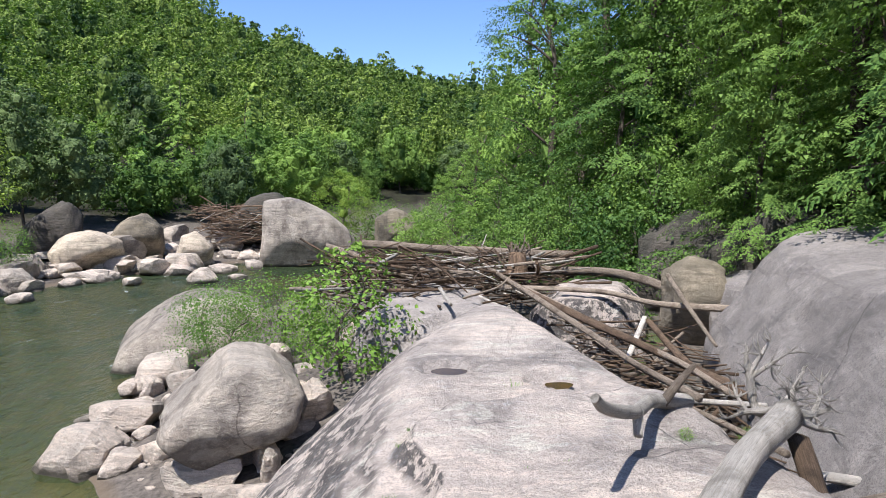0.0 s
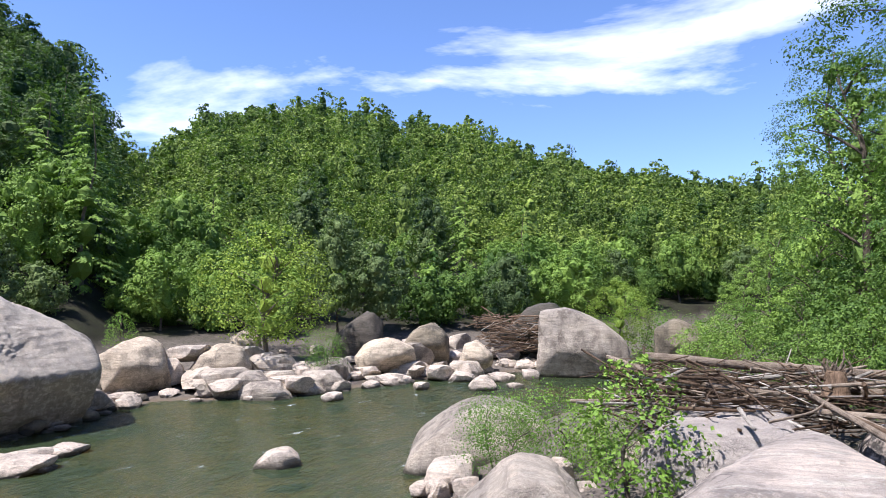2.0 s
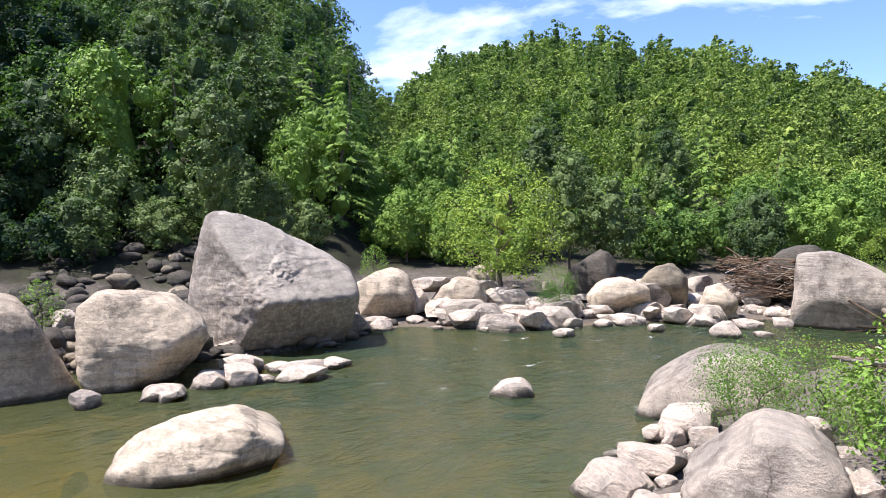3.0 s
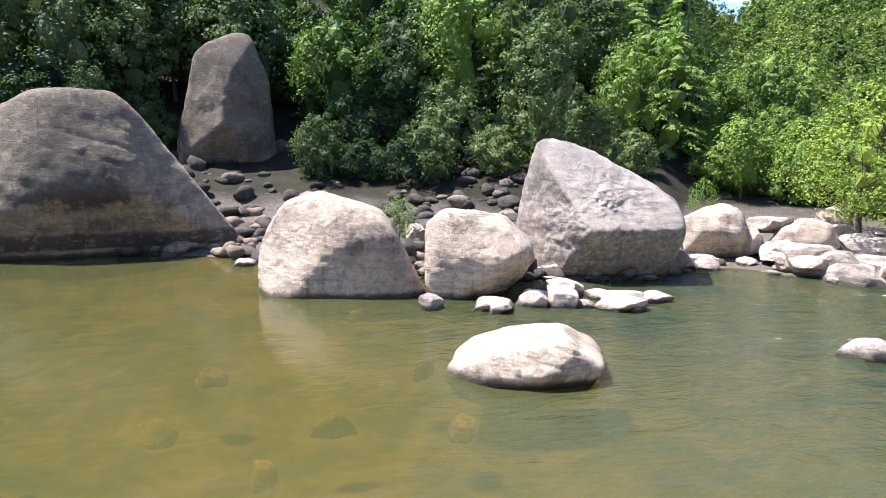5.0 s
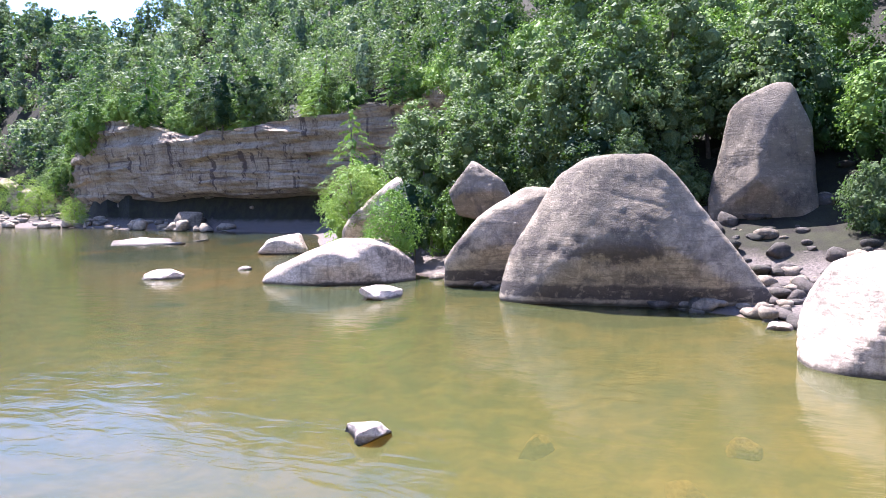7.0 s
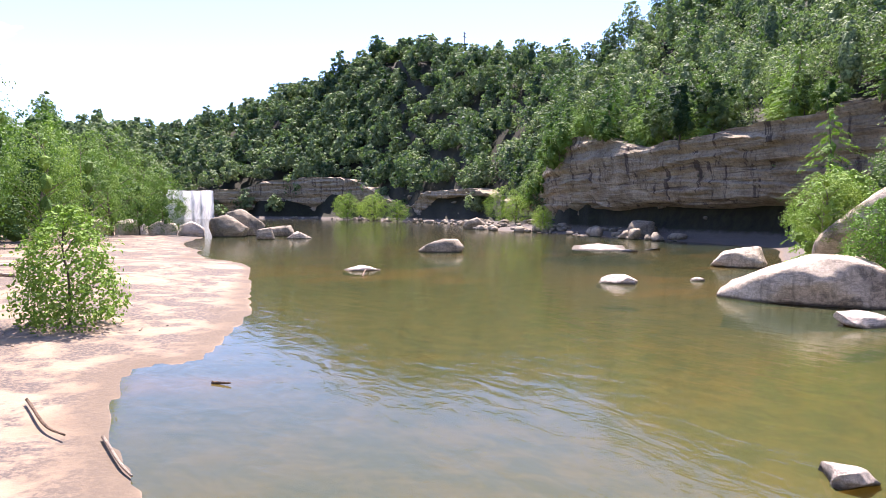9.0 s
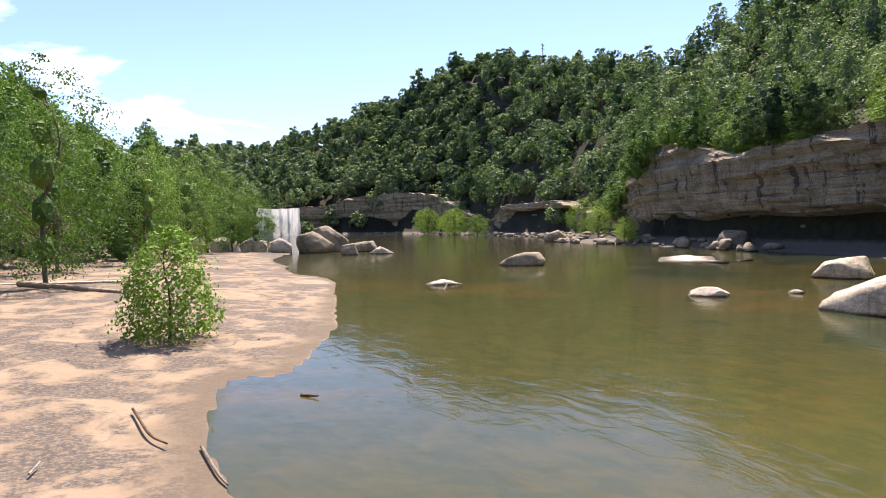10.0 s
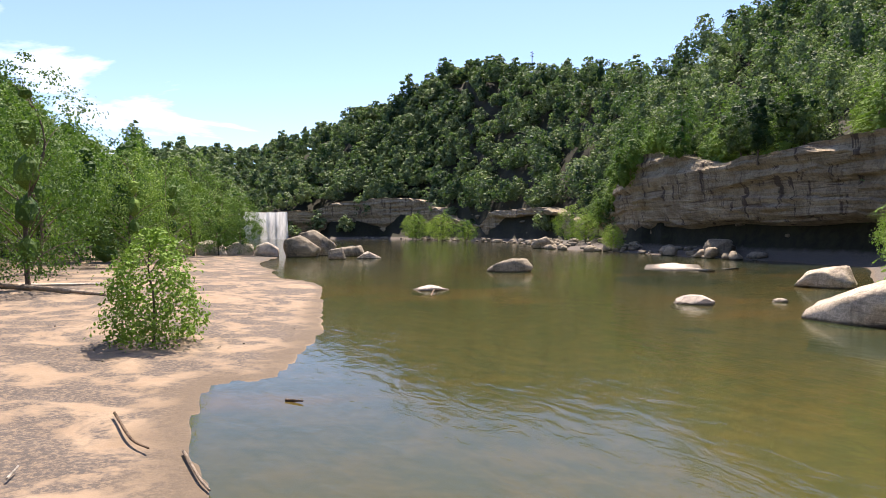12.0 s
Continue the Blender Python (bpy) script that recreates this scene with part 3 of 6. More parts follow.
# yaw: distance of the slope's foot, height there, distance of the ridge, its height
HILLS = [(-180, 130, 3, 620, 62), (-172, 95, 3, 230, 33), (-165, 70, 3, 170, 34), (-140, 40, 3, 120, 40), (-90, 20, 4, 100, 45), (-45, 15, 3.4, 80, 45), (-28, 18, 3.0, 75, 34), (-18, 21, 2.6, 70, 24), (-9, 27, 2, 80, 10),
         (-5, 60, 2, 440, 46), (3, 60, 2, 420, 51), (13, 52, 2, 390, 63), (21, 48, 2, 350, 74), (34, 44, 2, 310, 77), (39, 44, 2, 305, 74), (44, 44, 2, 300, 62), (48.5, 44, 2, 300, 44), (52, 38, 3, 110, 30), (57, 37, 3, 110, 36),
         (65, 36, 3, 115, 50), (80, 38, 3, 120, 62), (100, 41, 3, 125, 66), (112, 52, 4, 140, 66), (113.5, 95, 17, 170, 67), (118, 99, 16.5, 190, 68), (122, 103, 16, 198, 67), (128.8, 114, 14.5, 212, 63), (134, 129, 15, 228, 62), (138.5, 148, 19, 260, 61),
         (141, 163, 16, 285, 63), (143, 205, 6, 300, 68), (146.7, 239, 9, 345, 78), (150, 274, 13, 390, 88), (153.4, 319, 8, 450, 110), (156.5, 377, 12, 510, 118), (159.2, 428, 22, 530, 104), (164, 456, 24, 560, 93), (168, 478, 20, 640, 86), (174, 480, 14, 700, 72), (178, 200, 5, 640, 66), (180, 130, 3, 620, 62)]
HILLS_A = np.array(HILLS, float)


def terrain(P):
    """Height of the ground at points (n, 2)."""
    P = np.asarray(P, float)
    r, yaw = np.hypot(P[:, 0], P[:, 1]), np.degrees(np.arctan2(-P[:, 0], P[:, 1]))
    dn, df = reach(P, NEAR_BANK), reach(P, FAR_BANK)
    wet = inside(P, NEAR_BANK + FAR_BANK)
    d = np.minimum(dn, df)
    foot, z0, ridge, z1 = (np.interp(yaw, HILLS_A[:, 0], HILLS_A[:, k]) for k in (1, 2, 3, 4))
    u = np.clip((r - foot) / (ridge - foot), 0, 1.6)
    hill = np.where(u < 1, z0 + (z1 - z0) * (0.75 * u + 0.25 * u * u), z1 + (z1 - z0) * 0.12 * (u - 1))
    shore = np.where(dn < df, np.minimum(0.05 * d, 0.35) + 0.02 * np.maximum(d - 6, 0), np.minimum(0.13 * d, 1.6) + 0.02 * np.maximum(d - 12, 0))
    shore = np.minimum(shore, 3.0)
    near_rock = (dn < df) & (P[:, 1] > -4) & (P[:, 1] < 40)
    shore = np.where(near_rock, np.minimum(0.28 * d, 1.3), shore)
    k = np.clip((r - foot) / 6.0 + 1, 0, 1)
    land = shore * (1 - k) + np.maximum(shore, hill) * k
    bed = -np.minimum(0.16 * d, 1.5) - 0.03
    return np.where(wet, bed, land)


def ground():
    ang = np.radians(np.arange(0, 360, 0.75))
    rad = np.concatenate([np.linspace(0.4, 14, 42), np.geomspace(14.5, 140, 100), np.geomspace(148, 900, 26), [1300, 2200, 3900]])
    A, Rr = np.meshgrid(ang, rad)
    P = np.stack([-np.sin(A) * Rr, np.cos(A) * Rr], -1).reshape(-1, 2)
    z = terrain(P)
    fade = np.clip(np.abs(z) * 3 + 0.1, 0, 1)
    z = z + fade * np.array([0.10 * noise.noise(Vector((x * 0.9, y * 0.9, 0))) + min(0.02 * r, 2.0) * 0.35 * noise.noise(Vector((x * 0.06, y * 0.06, 4))) for (x, y), r in zip(P.tolist(), Rr.ravel().tolist())])
    V = np.concatenate([np.column_stack([P, z]), [[0, 0, terrain([[0.0, 0.0]])[0]]]])
    n, m = len(ang), len(rad)
    i, j = np.meshgrid(np.arange(n), np.arange(m - 1))
    a, b = (j * n + i).ravel(), (j * n + (i + 1) % n).ravel()
    quads = np.stack([a, a + n, b + n, b], 1)
    tri = np.concatenate([quads[:, [0, 1, 2]], quads[:, [0, 2, 3]], np.array([(len(V) - 1, k, (k + 1) % n) for k in range(n)])])
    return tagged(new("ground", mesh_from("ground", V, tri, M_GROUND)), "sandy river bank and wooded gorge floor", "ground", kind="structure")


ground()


def water_sheet():
    V = [(-160, -445, 0), (12, -445, 0), (12, 60, 0), (-160, 60, 0)]
    return tagged(new("water", mesh_from("water", V, [(0, 1, 2, 3)], M_WATER, False)), "green river water with ripples and rapids", "river", kind="structure")


water_sheet()


# ---- cliff upstream, and the falls ----
CLIFF = [(-70, -20), (-79, -34), (-80, -50), (-82, -66), (-86, -84), (-92, -104), (-97, -120), (-118, -160), (-128, -195), (-134, -232), (-140, -280), (-148, -340), (-150, -395), (-124, -432), (-100, -447), (-80, -456), (-40, -458), (0, -450), (30, -430)]
# bearing and height of the cliff's top; bearing and depth of the undercuts
CLIFF_TOP = [(100, 18), (113, 18), (122, 17), (126, 16), (130, 15), (134, 15.5), (137, 18), (139, 21), (141, 18), (142.5, 12), (144, 6), (146, 9), (148, 13.5), (152.5, 13.5), (154, 7), (156, 12), (158, 22), (160, 27), (166, 25), (168, 19), (180, 18)]
CAVES = [(100, 0.3), (113, 0.9), (120, 1.4), (124, 0.7), (127, 1.3), (132, 1.2), (136, 0.9), (140, 0.5), (141, 0.2), (147, 0.2), (148, 2.8), (151.5, 2.8), (152.5, 0.2), (160, 0.4), (168, 0.7), (180, 0.5)]


def cliff():
    pts = [Vector((*p, 0)) for p in CLIFF]
    path = []
    for a, b in zip(pts[:-1], pts[1:]):
        n = max(2, int((b - a).length / 1.1))
        path += [a + (b - a) * (k / n) for k in range(n)]
    rows, V = 46, []
    for i, p in enumerate(path):
        tan = (path[min(i + 2, len(path) - 1)] - path[max(i - 2, 0)]).normalized()
        out = Vector((-tan.y, tan.x, 0))
        s = i * 1.1
        bearing = math.degrees(math.atan2(-p.x, p.y))
        top = float(np.interp(bearing, *np.array(CLIFF_TOP).T)) + 1.5 * noise.noise(Vector((s * 0.05, 1, 0))) + 1.0 * noise.noise(Vector((s * 0.2, 4, 0)))
        cave = float(np.interp(bearing, *np.array(CAVES).T)) * (1 + 0.25 * noise.noise(Vector((s * 0.06, 7.7, 0))))
        for k in range(rows + 6):
            if k < rows:
                z = -0.5 + (top + 0.5) * k / (rows - 1)
                lip = (5.6 if bearing < 146 else 10.5) + 1.6 * noise.noise(Vector((s * 0.05, 2.2, 0)))
                back = -5.0 * cave * max(0.0, min(1.0, (lip - z) / 1.6)) ** 0.6
                bulge = 0.7 * math.sin(min(1, max(0, (z - lip) / (top - lip))) * 2.2)
                ledge = (0.35 + 0.08 * max(0, z - 9)) * noise.noise(Vector((s * 0.03, 0.5, z * 0.75))) + 0.4 * noise.noise(Vector((s * 0.22, 3, z * 1.6)))
                step = 0.13 * max(0, z - lip) + 0.8 * math.floor(2 * noise.noise(Vector((s * 0.02, 9, z * 0.33)))) * 0.7
                q = p + out * (back + bulge + ledge + step)
            else:
                q = p + out * (-3.0 * (k - rows + 1))
                z = top + 0.05 * (k - rows + 1)
            V.append((q.x, q.y, z))
    n = rows + 6
    quads = [(i * n + k, (i + 1) * n + k, (i + 1) * n + k + 1, i * n + k + 1) for i in range(len(path) - 1) for k in range(n - 1)]
    q = np.array(quads)
    return tagged(new("cliff", mesh_from("cliff", V, np.concatenate([q[:, [0, 1, 2]], q[:, [0, 2, 3]]]), M_CLIFF, False)), "stained bedded sandstone cliff with undercut caves", "cliff", kind="structure")


cliff()


def waterfall():
    V, quads, n, rows = [], [], 60, 14
    for i in range(n):
        u = i / (n - 1)
        x, y = -76 + 34 * u, -436 - 5 * math.sin(u * math.pi) + 2.0 * noise.noise(Vector((u * 9, 0, 0)))
        for k in range(rows):
            w = k / (rows - 1)
            V.append((x, y + 3.2 * w ** 1.6 + 0.5 * noise.noise(Vector((u * 40, w * 2, 2))), 17.6 + 0.5 * noise.noise(Vector((u * 6, 5, 0))) - 18 * w))
    quads = [(i * rows + k, i * rows + k + 1, (i + 1) * rows + k + 1, (i + 1) * rows + k) for i in range(n - 1) for k in range(rows - 1)]
    q = np.array(quads)
    return tagged(new("waterfall", mesh_from("waterfall", V, np.concatenate([q[:, [0, 1, 2]], q[:, [0, 2, 3]]]), M_FALLS)), "broad white curtain waterfall dropping into the river", "waterfall", kind="structure")


waterfall()


# ---- boulders ----
def main_rock():
    faces = [((0.0, 0.015, 1), 1.70), ((-0.62, 0.0, 0.78), 1.82), ((-1, 0, 0.15), 2.33), ((0.9, 0.21, 0.45), 2.2), ((-0.75, 0.35, 0.56), 2.9), ((0.1, 0.8, 0.6), 6.04),
             ((0, -1, 0.2), 5.0), ((0, 0, -1), 1.3), ((1, 0.1, -0.2), 2.2), ((-0.7, -0.7, 0.3), 4.0), ((0.7, -0.7, 0.3), 4.0)]
    me = boulder_mesh("boulder", faces, 7, M_SLAB, 3, soft=22.0, lumps=0.010, chipped=0)
    co = np.empty(len(me.vertices) * 3, dtype=np.float32)
    me.vertices.foreach_get("co", co)
    co = co.reshape(-1, 3)
    x, y = co[:, 0] + 0.5, co[:, 1] + 3.0
    top = np.clip((co[:, 2] - 0.9) / 0.4, 0, 1)
    wave = 0.10 * np.sin(x * 3.1) + 0.05 * np.sin(x * 9.0 + 1)
    sheet = np.clip((4.40 + 0.38 * x + wave - y) / 0.07, 0, 1) * np.clip((x + 0.16 + 0.1 * np.sin(y * 5)) / 0.08, 0, 1)
    second = np.clip((3.55 + 0.12 * x - wave - y) / 0.08, 0, 1) * np.clip((x - 0.2) / 0.3, 0, 1)
    edge = np.clip(1 - np.abs(4.47 + 0.38 * x + wave - y) / 0.09, 0, 1) * np.clip((x + 0.3) / 0.1, 0, 1) * np.clip((1.6 - x) / 0.5, 0, 1)
    flank = np.clip(1 - np.abs(x + 0.24 + 0.1 * np.sin(y * 5)) / 0.09, 0, 1) * np.clip((4.5 - y) / 0.1, 0, 1)
    co[:, 2] += top * (0.11 * sheet + 0.06 * second - 0.07 * edge - 0.03 * flank)
    for hx, hy, r, deep in ((0.07, 5.77, 0.22, 0.13), (1.0, 5.38, 0.24, 0.12), (0.35, 4.75, 0.14, 0.04)):
        d = np.hypot((x - hx) / 1.25, y - hy) / r
        co[:, 2] -= top * deep * np.clip(1.15 - d, 0, 1) ** 0.5
    for sx, sy, ex, ey, w, deep in ((0.8, 7.3, 1.7, 7.1, 0.05, 0.05), (-0.3, 6.3, 0.9, 6.6, 0.03, 0.02), (0.2, 5.0, 0.15, 4.6, 0.03, 0.03)):
        u = np.clip(((x - sx) * (ex - sx) + (y - sy) * (ey - sy)) / ((ex - sx) ** 2 + (ey - sy) ** 2), 0, 1)
        d = np.hypot(x - sx - u * (ex - sx), y - sy - u * (ey - sy) + 0.06 * np.sin(u * 9)) / w
        co[:, 2] -= top * deep * np.clip(1 - d, 0, 1)
    me.vertices.foreach_set("co", co.ravel())
    me.update()
    ob = new("boulder", me)
    ob.matrix_basis = pose(0.5, 3.0, 0.8)
    return tagged(ob, "broad pale sandstone boulder with two small potholes", "boulder")


def wall_rock():
    faces = [((-0.8, 0.2, 0.56), 2.55), ((-0.3, 0.95, 0.1), 3.15), ((-0.1, 0, 1), 1.45), ((-0.2, -1, 0), 4.6), ((1, 0, 0), 4), ((0, 0, -1), 2.0), ((-0.8, 0.2, -0.56), 2.85)]
    me = boulder_mesh("boulder", faces, 6, M_WALL, 8, soft=18.0, lumps=0.016, chipped=0)
    ob = new("boulder", me)
    ob.matrix_basis = pose(6.5, 7.0, 2.0)
    return tagged(ob, "huge grey rock wall leaning over the driftwood", "boulder")


MAIN = main_rock()
wall_rock()
MAIN_CO = np.array([v.co for v in MAIN.data.vertices]) + [0.5, 3.0, 0.8]
MAIN_CO = MAIN_CO[MAIN_CO[:, 2] > 1.2]


def rock_top(x, y):
    """Height of the great slab's surface."""
    d = np.hypot(MAIN_CO[:, 0] - x, MAIN_CO[:, 1] - y)
    return float(MAIN_CO[np.argsort(d)[:3], 2].mean())


def puddle(x, y, r, seed, deep=0.05):
    rs = random.Random(seed)
    n = 28
    z = rock_top(x, y) + deep
    ph = rs.uniform(0, 6)
    V = [(x, y, z)] + [(x + 1.25 * r * (1 + 0.12 * math.sin(2 * a + ph) + 0.08 * math.sin(3 * a)) * math.cos(a), y + r * (1 + 0.1 * math.sin(3 * a + ph)) * math.sin(a), z) for a in [2 * math.pi * k / n for k in range(n)]]
    tagged(new("puddle", mesh_from("puddle", V, [(0, 1 + k, 1 + (k + 1) % n) for k in range(n)], M_PUDDLE, False)), "small dark rainwater pool in a pothole of the slab", "puddle", "rock pools")


puddle(0.07, 5.77, 0.12, 1, 0.07)
puddle(0.99, 5.37, 0.10, 2)
BIG = [
    ("large humped grey boulder rising from the water", (-28.68, -4.04, 2.65), 98, [(170, 4.95), (148, 3.95), (119, 3.7), (90, 3.2), (49, 2.8), (36.5, 2.6), (-94, 3.1)], 2.6, 3.2, 6, M_ROCK_HUMP, 11, {"chipped": 0, "beds": 0.06, "bed_gap": 0.7, "lumps": 0.008, "soft": 30, "extra": [((-0.62, -0.62, 0.5), 3.35), ((0.1, -0.8, 0.6), 3.05), ((0, -0.8, -0.6), 3.1), ((0.5, -0.8, 0.42), 2.75)]}),
    ("leaning rounded grey boulder at the water's edge", (-32.64, -11.17, 2.2), 109, [(177, 2.65), (140, 1.6), (121, 1.6), (84, 2.7), (-2, 2.7), (-95, 2.6)], 2.2, 2.5, 5, M_ROCK_HUMP, 12, {"beds": 0.06, "chipped": 2, "deep": (0.9, 0.97), "lumps": 0.018}),
    ("dark boulder perched on the wooded bank", (-37.92, -14.22, 4.9), 111, [(142, 1.4), (56, 1.1), (28, 1.3), (-51, 1.75), (-105, 1.8), (-159, 1.8)], 1.6, 2.0, 5, M_ROCK_GREY, 13, {"chipped": 4, "deep": (0.86, 0.96), "lumps": 0.02}),
    ("tall upright grey boulder standing among trees", (-40.4, 1.09, 5.8), 88, [(168, 2.2), (123, 3.5), (77, 4.45), (21, 2.75), (7, 2.4), (-21, 3.4), (-90, 4.6), (-175, 2.8)], 2.2, 2.6, 5, M_ROCK_GREY, 14, {"chipped": 0, "soft": 34, "lumps": 0.016, "extra": [((0.5, -0.85, 0.12), 1.75), ((-0.55, -0.8, 0.2), 1.8)]}),
    ("cream rounded boulder standing in the shallows", (-20.03, 3.66, 1.02), 79, [(152, 2.15), (111, 1.82), (73, 1.4), (28, 1.62), (-72, 2.1), (-95, 1.65), (-176, 2.33)], 1.9, 2.0, 6, M_ROCK, 15, {"beds": 0.06, "chipped": 3, "deep": (0.9, 0.97), "lumps": 0.018, "lean": 0.9, "under": 0.05, "extra": [((-0.5, -0.7, 0.5), 1.7)]}),
    ("squat cream boulder with a dark lichen cap", (-18.28, 7.53, 0.92), 66, [(122, 1.76), (83, 1.25), (49, 1.3), (8, 1.54), (-47, 1.15), (-79, 1.25), (-141, 1.64), (-178, 1.52)], 1.5, 1.6, 6, M_ROCK, 16, {"beds": 0.07, "chipped": 3, "deep": (0.9, 0.97), "lumps": 0.018, "lean": 0.6, "under": -0.1, "extra": [((0.5, -0.6, -0.6), 1.25)]}),
    ("great tilted boulder with a smooth grey top", (-19.2, 12.1, 2.13), 56, [(170, 2.6), (136, 3.05), (81, 2.05), (66, 1.66), (57, 1.72), (25, 2.45), (-13, 2.76), (-72, 2.63), (-94, 2.4), (-177, 2.75)], 1.9, 2.3, 6, M_ROCK_TILT, 17, {"chipped": 0, "lean": -0.2, "soft": 18, "lumps": 0.028, "beds": 0.03, "extra": [((0.325, -0.707, 0.63), 0.80), ((0.35, -0.76, -0.55), 1.36), ((-0.644, -0.763, 0.0), 1.34)]}),
    ("smooth cream boulder alone in the river", (-11.2, 5.44, 0.17), 62, [(159, 1.26), (115, 0.56), (98, 0.48), (63, 0.82), (34, 1.25), (-31, 1.2), (-69, 0.8), (-100, 0.75), (-140, 1.27)], 0.95, 1.0, 6, M_ROCK, 18, {"beds": 0.09, "bed_gap": 0.3, "chipped": 3, "deep": (0.88, 0.97), "lumps": 0.02, "lean": 0.7, "extra": [((0.3, -0.7, -0.6), 0.85)]}),
    ("low cream slab sloping into the water", (-30.94, -19.7, 0.9), 122, [(113, 1.15), (90, 1.2), (56, 2.2), (-1, 3.9), (-92, 1.2), (160, 3.6)], 1.9, 3.0, 5, M_ROCK, 19, {"lean": 1.0, "chipped": 4, "deep": (0.9, 0.97), "lumps": 0.018}),
    ("pale boulder with black stains at the shore", (-46.02, -34.81, 0.66), 127, [(139, 1.22), (99, 0.7), (40, 1.53), (-32, 1.85), (-95, 0.9)], 1.5, 1.8, 4, M_ROCK, 20, {}),
    ("pointed pale slab leaning on the bank", (-38.88, -21.98, 3.4), 119, [(169, 1.8), (132, 0.9), (29, 2.8), (-2, 2.2), (-92, 3.0)], 1.3, 1.8, 4, M_ROCK, 21, {}),
    ("tall white boulder beside the driftwood heap", (-6.49, 30.83, 1.47), 12, [(176, 1.85), (97, 1.62), (66, 1.22), (50, 1.35), (11, 2.0), (-91, 1.7)], 1.5, 1.8, 5, M_ROCK_PALE, 22, {"lean": 0.3, "chipped": 2, "deep": (0.92, 0.98), "lumps": 0.016}),
    ("dark sloping slab behind the driftwood heap", (-9.75, 34.65, 2.0), 16, [(135, 0.8), (113, 0.85), (65, 1.6), (-1, 1.5), (-89, 1.4)], 1.3, 1.5, 4, M_ROCK_DARK, 23, {}),
    ("long whaleback boulder in the river's edge", (-5.63, 14.76, 0.61), 21, [(156, 1.27), (126, 0.75), (110, 0.68), (89, 0.74), (67, 0.95), (15, 1.6), (-73, 0.95), (-94, 0.8)], 1.1, 1.6, 5, M_ROCK_PALE, 24, {"chipped": 2, "deep": (0.92, 0.98), "lumps": 0.015, "beds": 0.02}),
    ("big slanted boulder among cobbles", (-2.75, 8.35, 1.2), 19, [(134, 0.46), (83, 0.635), (45, 0.765), (-24, 0.75), (-68, 0.45), (-136, 0.75)], 0.75, 0.9, 5, M_ROCK_PALE, 25, {"beds": 0.03, "bed_gap": 0.2, "chipped": 2, "deep": (0.92, 0.98), "lumps": 0.016}),
    ("angular tan boulder on the far bank", (-21.31, 18.92, 1.31), 48, [(168, 1.2), (104, 0.82), (60, 1.0), (15, 1.1), (-90, 1.1)], 1.0, 1.2, 4, M_ROCK, 26, {}),
    ("rounded tan boulder on the far bank", (-19.03, 21.18, 1.11), 42, [(150, 0.86), (115, 0.66), (80, 0.7), (32, 1.0), (-36, 1.15), (-94, 0.8)], 0.9, 1.1, 4, M_ROCK, 27, {}),
    ("grey boulder under the sycamore", (-21.16, 25.29, 1.59), 40, [(118, 0.5), (34, 0.6), (-23, 0.75), (-92, 0.8), (-160, 0.7)], 0.7, 0.8, 4, M_ROCK, 28, {}),
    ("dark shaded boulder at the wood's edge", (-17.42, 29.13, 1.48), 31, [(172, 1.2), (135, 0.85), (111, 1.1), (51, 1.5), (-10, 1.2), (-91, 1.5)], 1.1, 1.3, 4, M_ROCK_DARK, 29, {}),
    ("wide cream boulder on the far bank", (-14.47, 26.78, 1.13), 28, [(157, 1.2), (102, 0.6), (71, 0.62), (10, 1.25), (-86, 0.8)], 0.9, 1.1, 4, M_ROCK, 30, {}),
    ("mottled grey boulder on the far bank", (-13.66, 29.41, 1.42), 25, [(140, 0.8), (110, 0.76), (46, 0.9), (6, 1.05), (-90, 1.1), (-157, 1.1)], 1.0, 1.2, 4, M_ROCK_GREY, 31, {}),
    ("cream upright boulder by the driftwood heap", (-11.07, 29.39, 0.9), 20, [(162, 0.66), (108, 0.62), (45, 0.5), (-9, 0.77), (-90, 0.8)], 0.7, 0.8, 4, M_ROCK, 32, {}),
    ("white stone lying in the rapids", (-9.17, 25.09, 0.2), 20, [(128, 0.36), (91, 0.32), (32, 0.4), (-44, 0.5), (-92, 0.4), (-172, 0.55)], 0.4, 0.45, 4, M_STONE, 33, {}),
    ("flat stone showing above midstream water", (-9.9, 12.9, 0.12), 37, [(125, 0.25), (97, 0.22), (50, 0.34), (-32, 0.5), (-92, 0.35), (170, 0.5)], 0.35, 0.4, 4, M_STONE, 34, {}),
    ("flat-topped cream stone beside the whaleback", (-5.3, 12.5, 0.45), 23, [(154, 0.5), (100, 0.23), (52, 0.42), (5, 0.6), (-92, 0.45)], 0.5, 0.5, 4, M_STONE, 35, {}),
    ("broad grey boulder standing in the upper river", (-34.56, -62.81, 0.52), 151, [(125, 1.18), (93, 0.7), (47, 1.65), (-33, 2.2), (-90, 0.8), (170, 2.5)], 1.6, 1.8, 4, M_ROCK_GREY, 37, {}),
    ("low cream rock awash in the river", (-18.24, -45.18, 0.05), 158, [(104, 0.32), (78, 0.26), (0, 1.5), (180, 1.5), (-90, 0.4)], 0.8, 0.9, 4, M_STONE, 38, {}),
    ("large grey rock at the end of the beach", (-23.11, -116.45, 1.66), 169, [(168, 3.4), (106, 2.2), (58, 1.4), (-49, 3.0), (-95, 2.0)], 2.2, 2.6, 4, M_ROCK_GREY, 39, {}),
    ("large grey rock by the beach end", (-26.69, -121.84, 2.29), 168, [(-176, 3.4), (103, 2.45), (56, 1.6), (-17, 3.5), (-94, 2.4)], 2.2, 2.6, 4, M_ROCK_GREY, 40, {}),
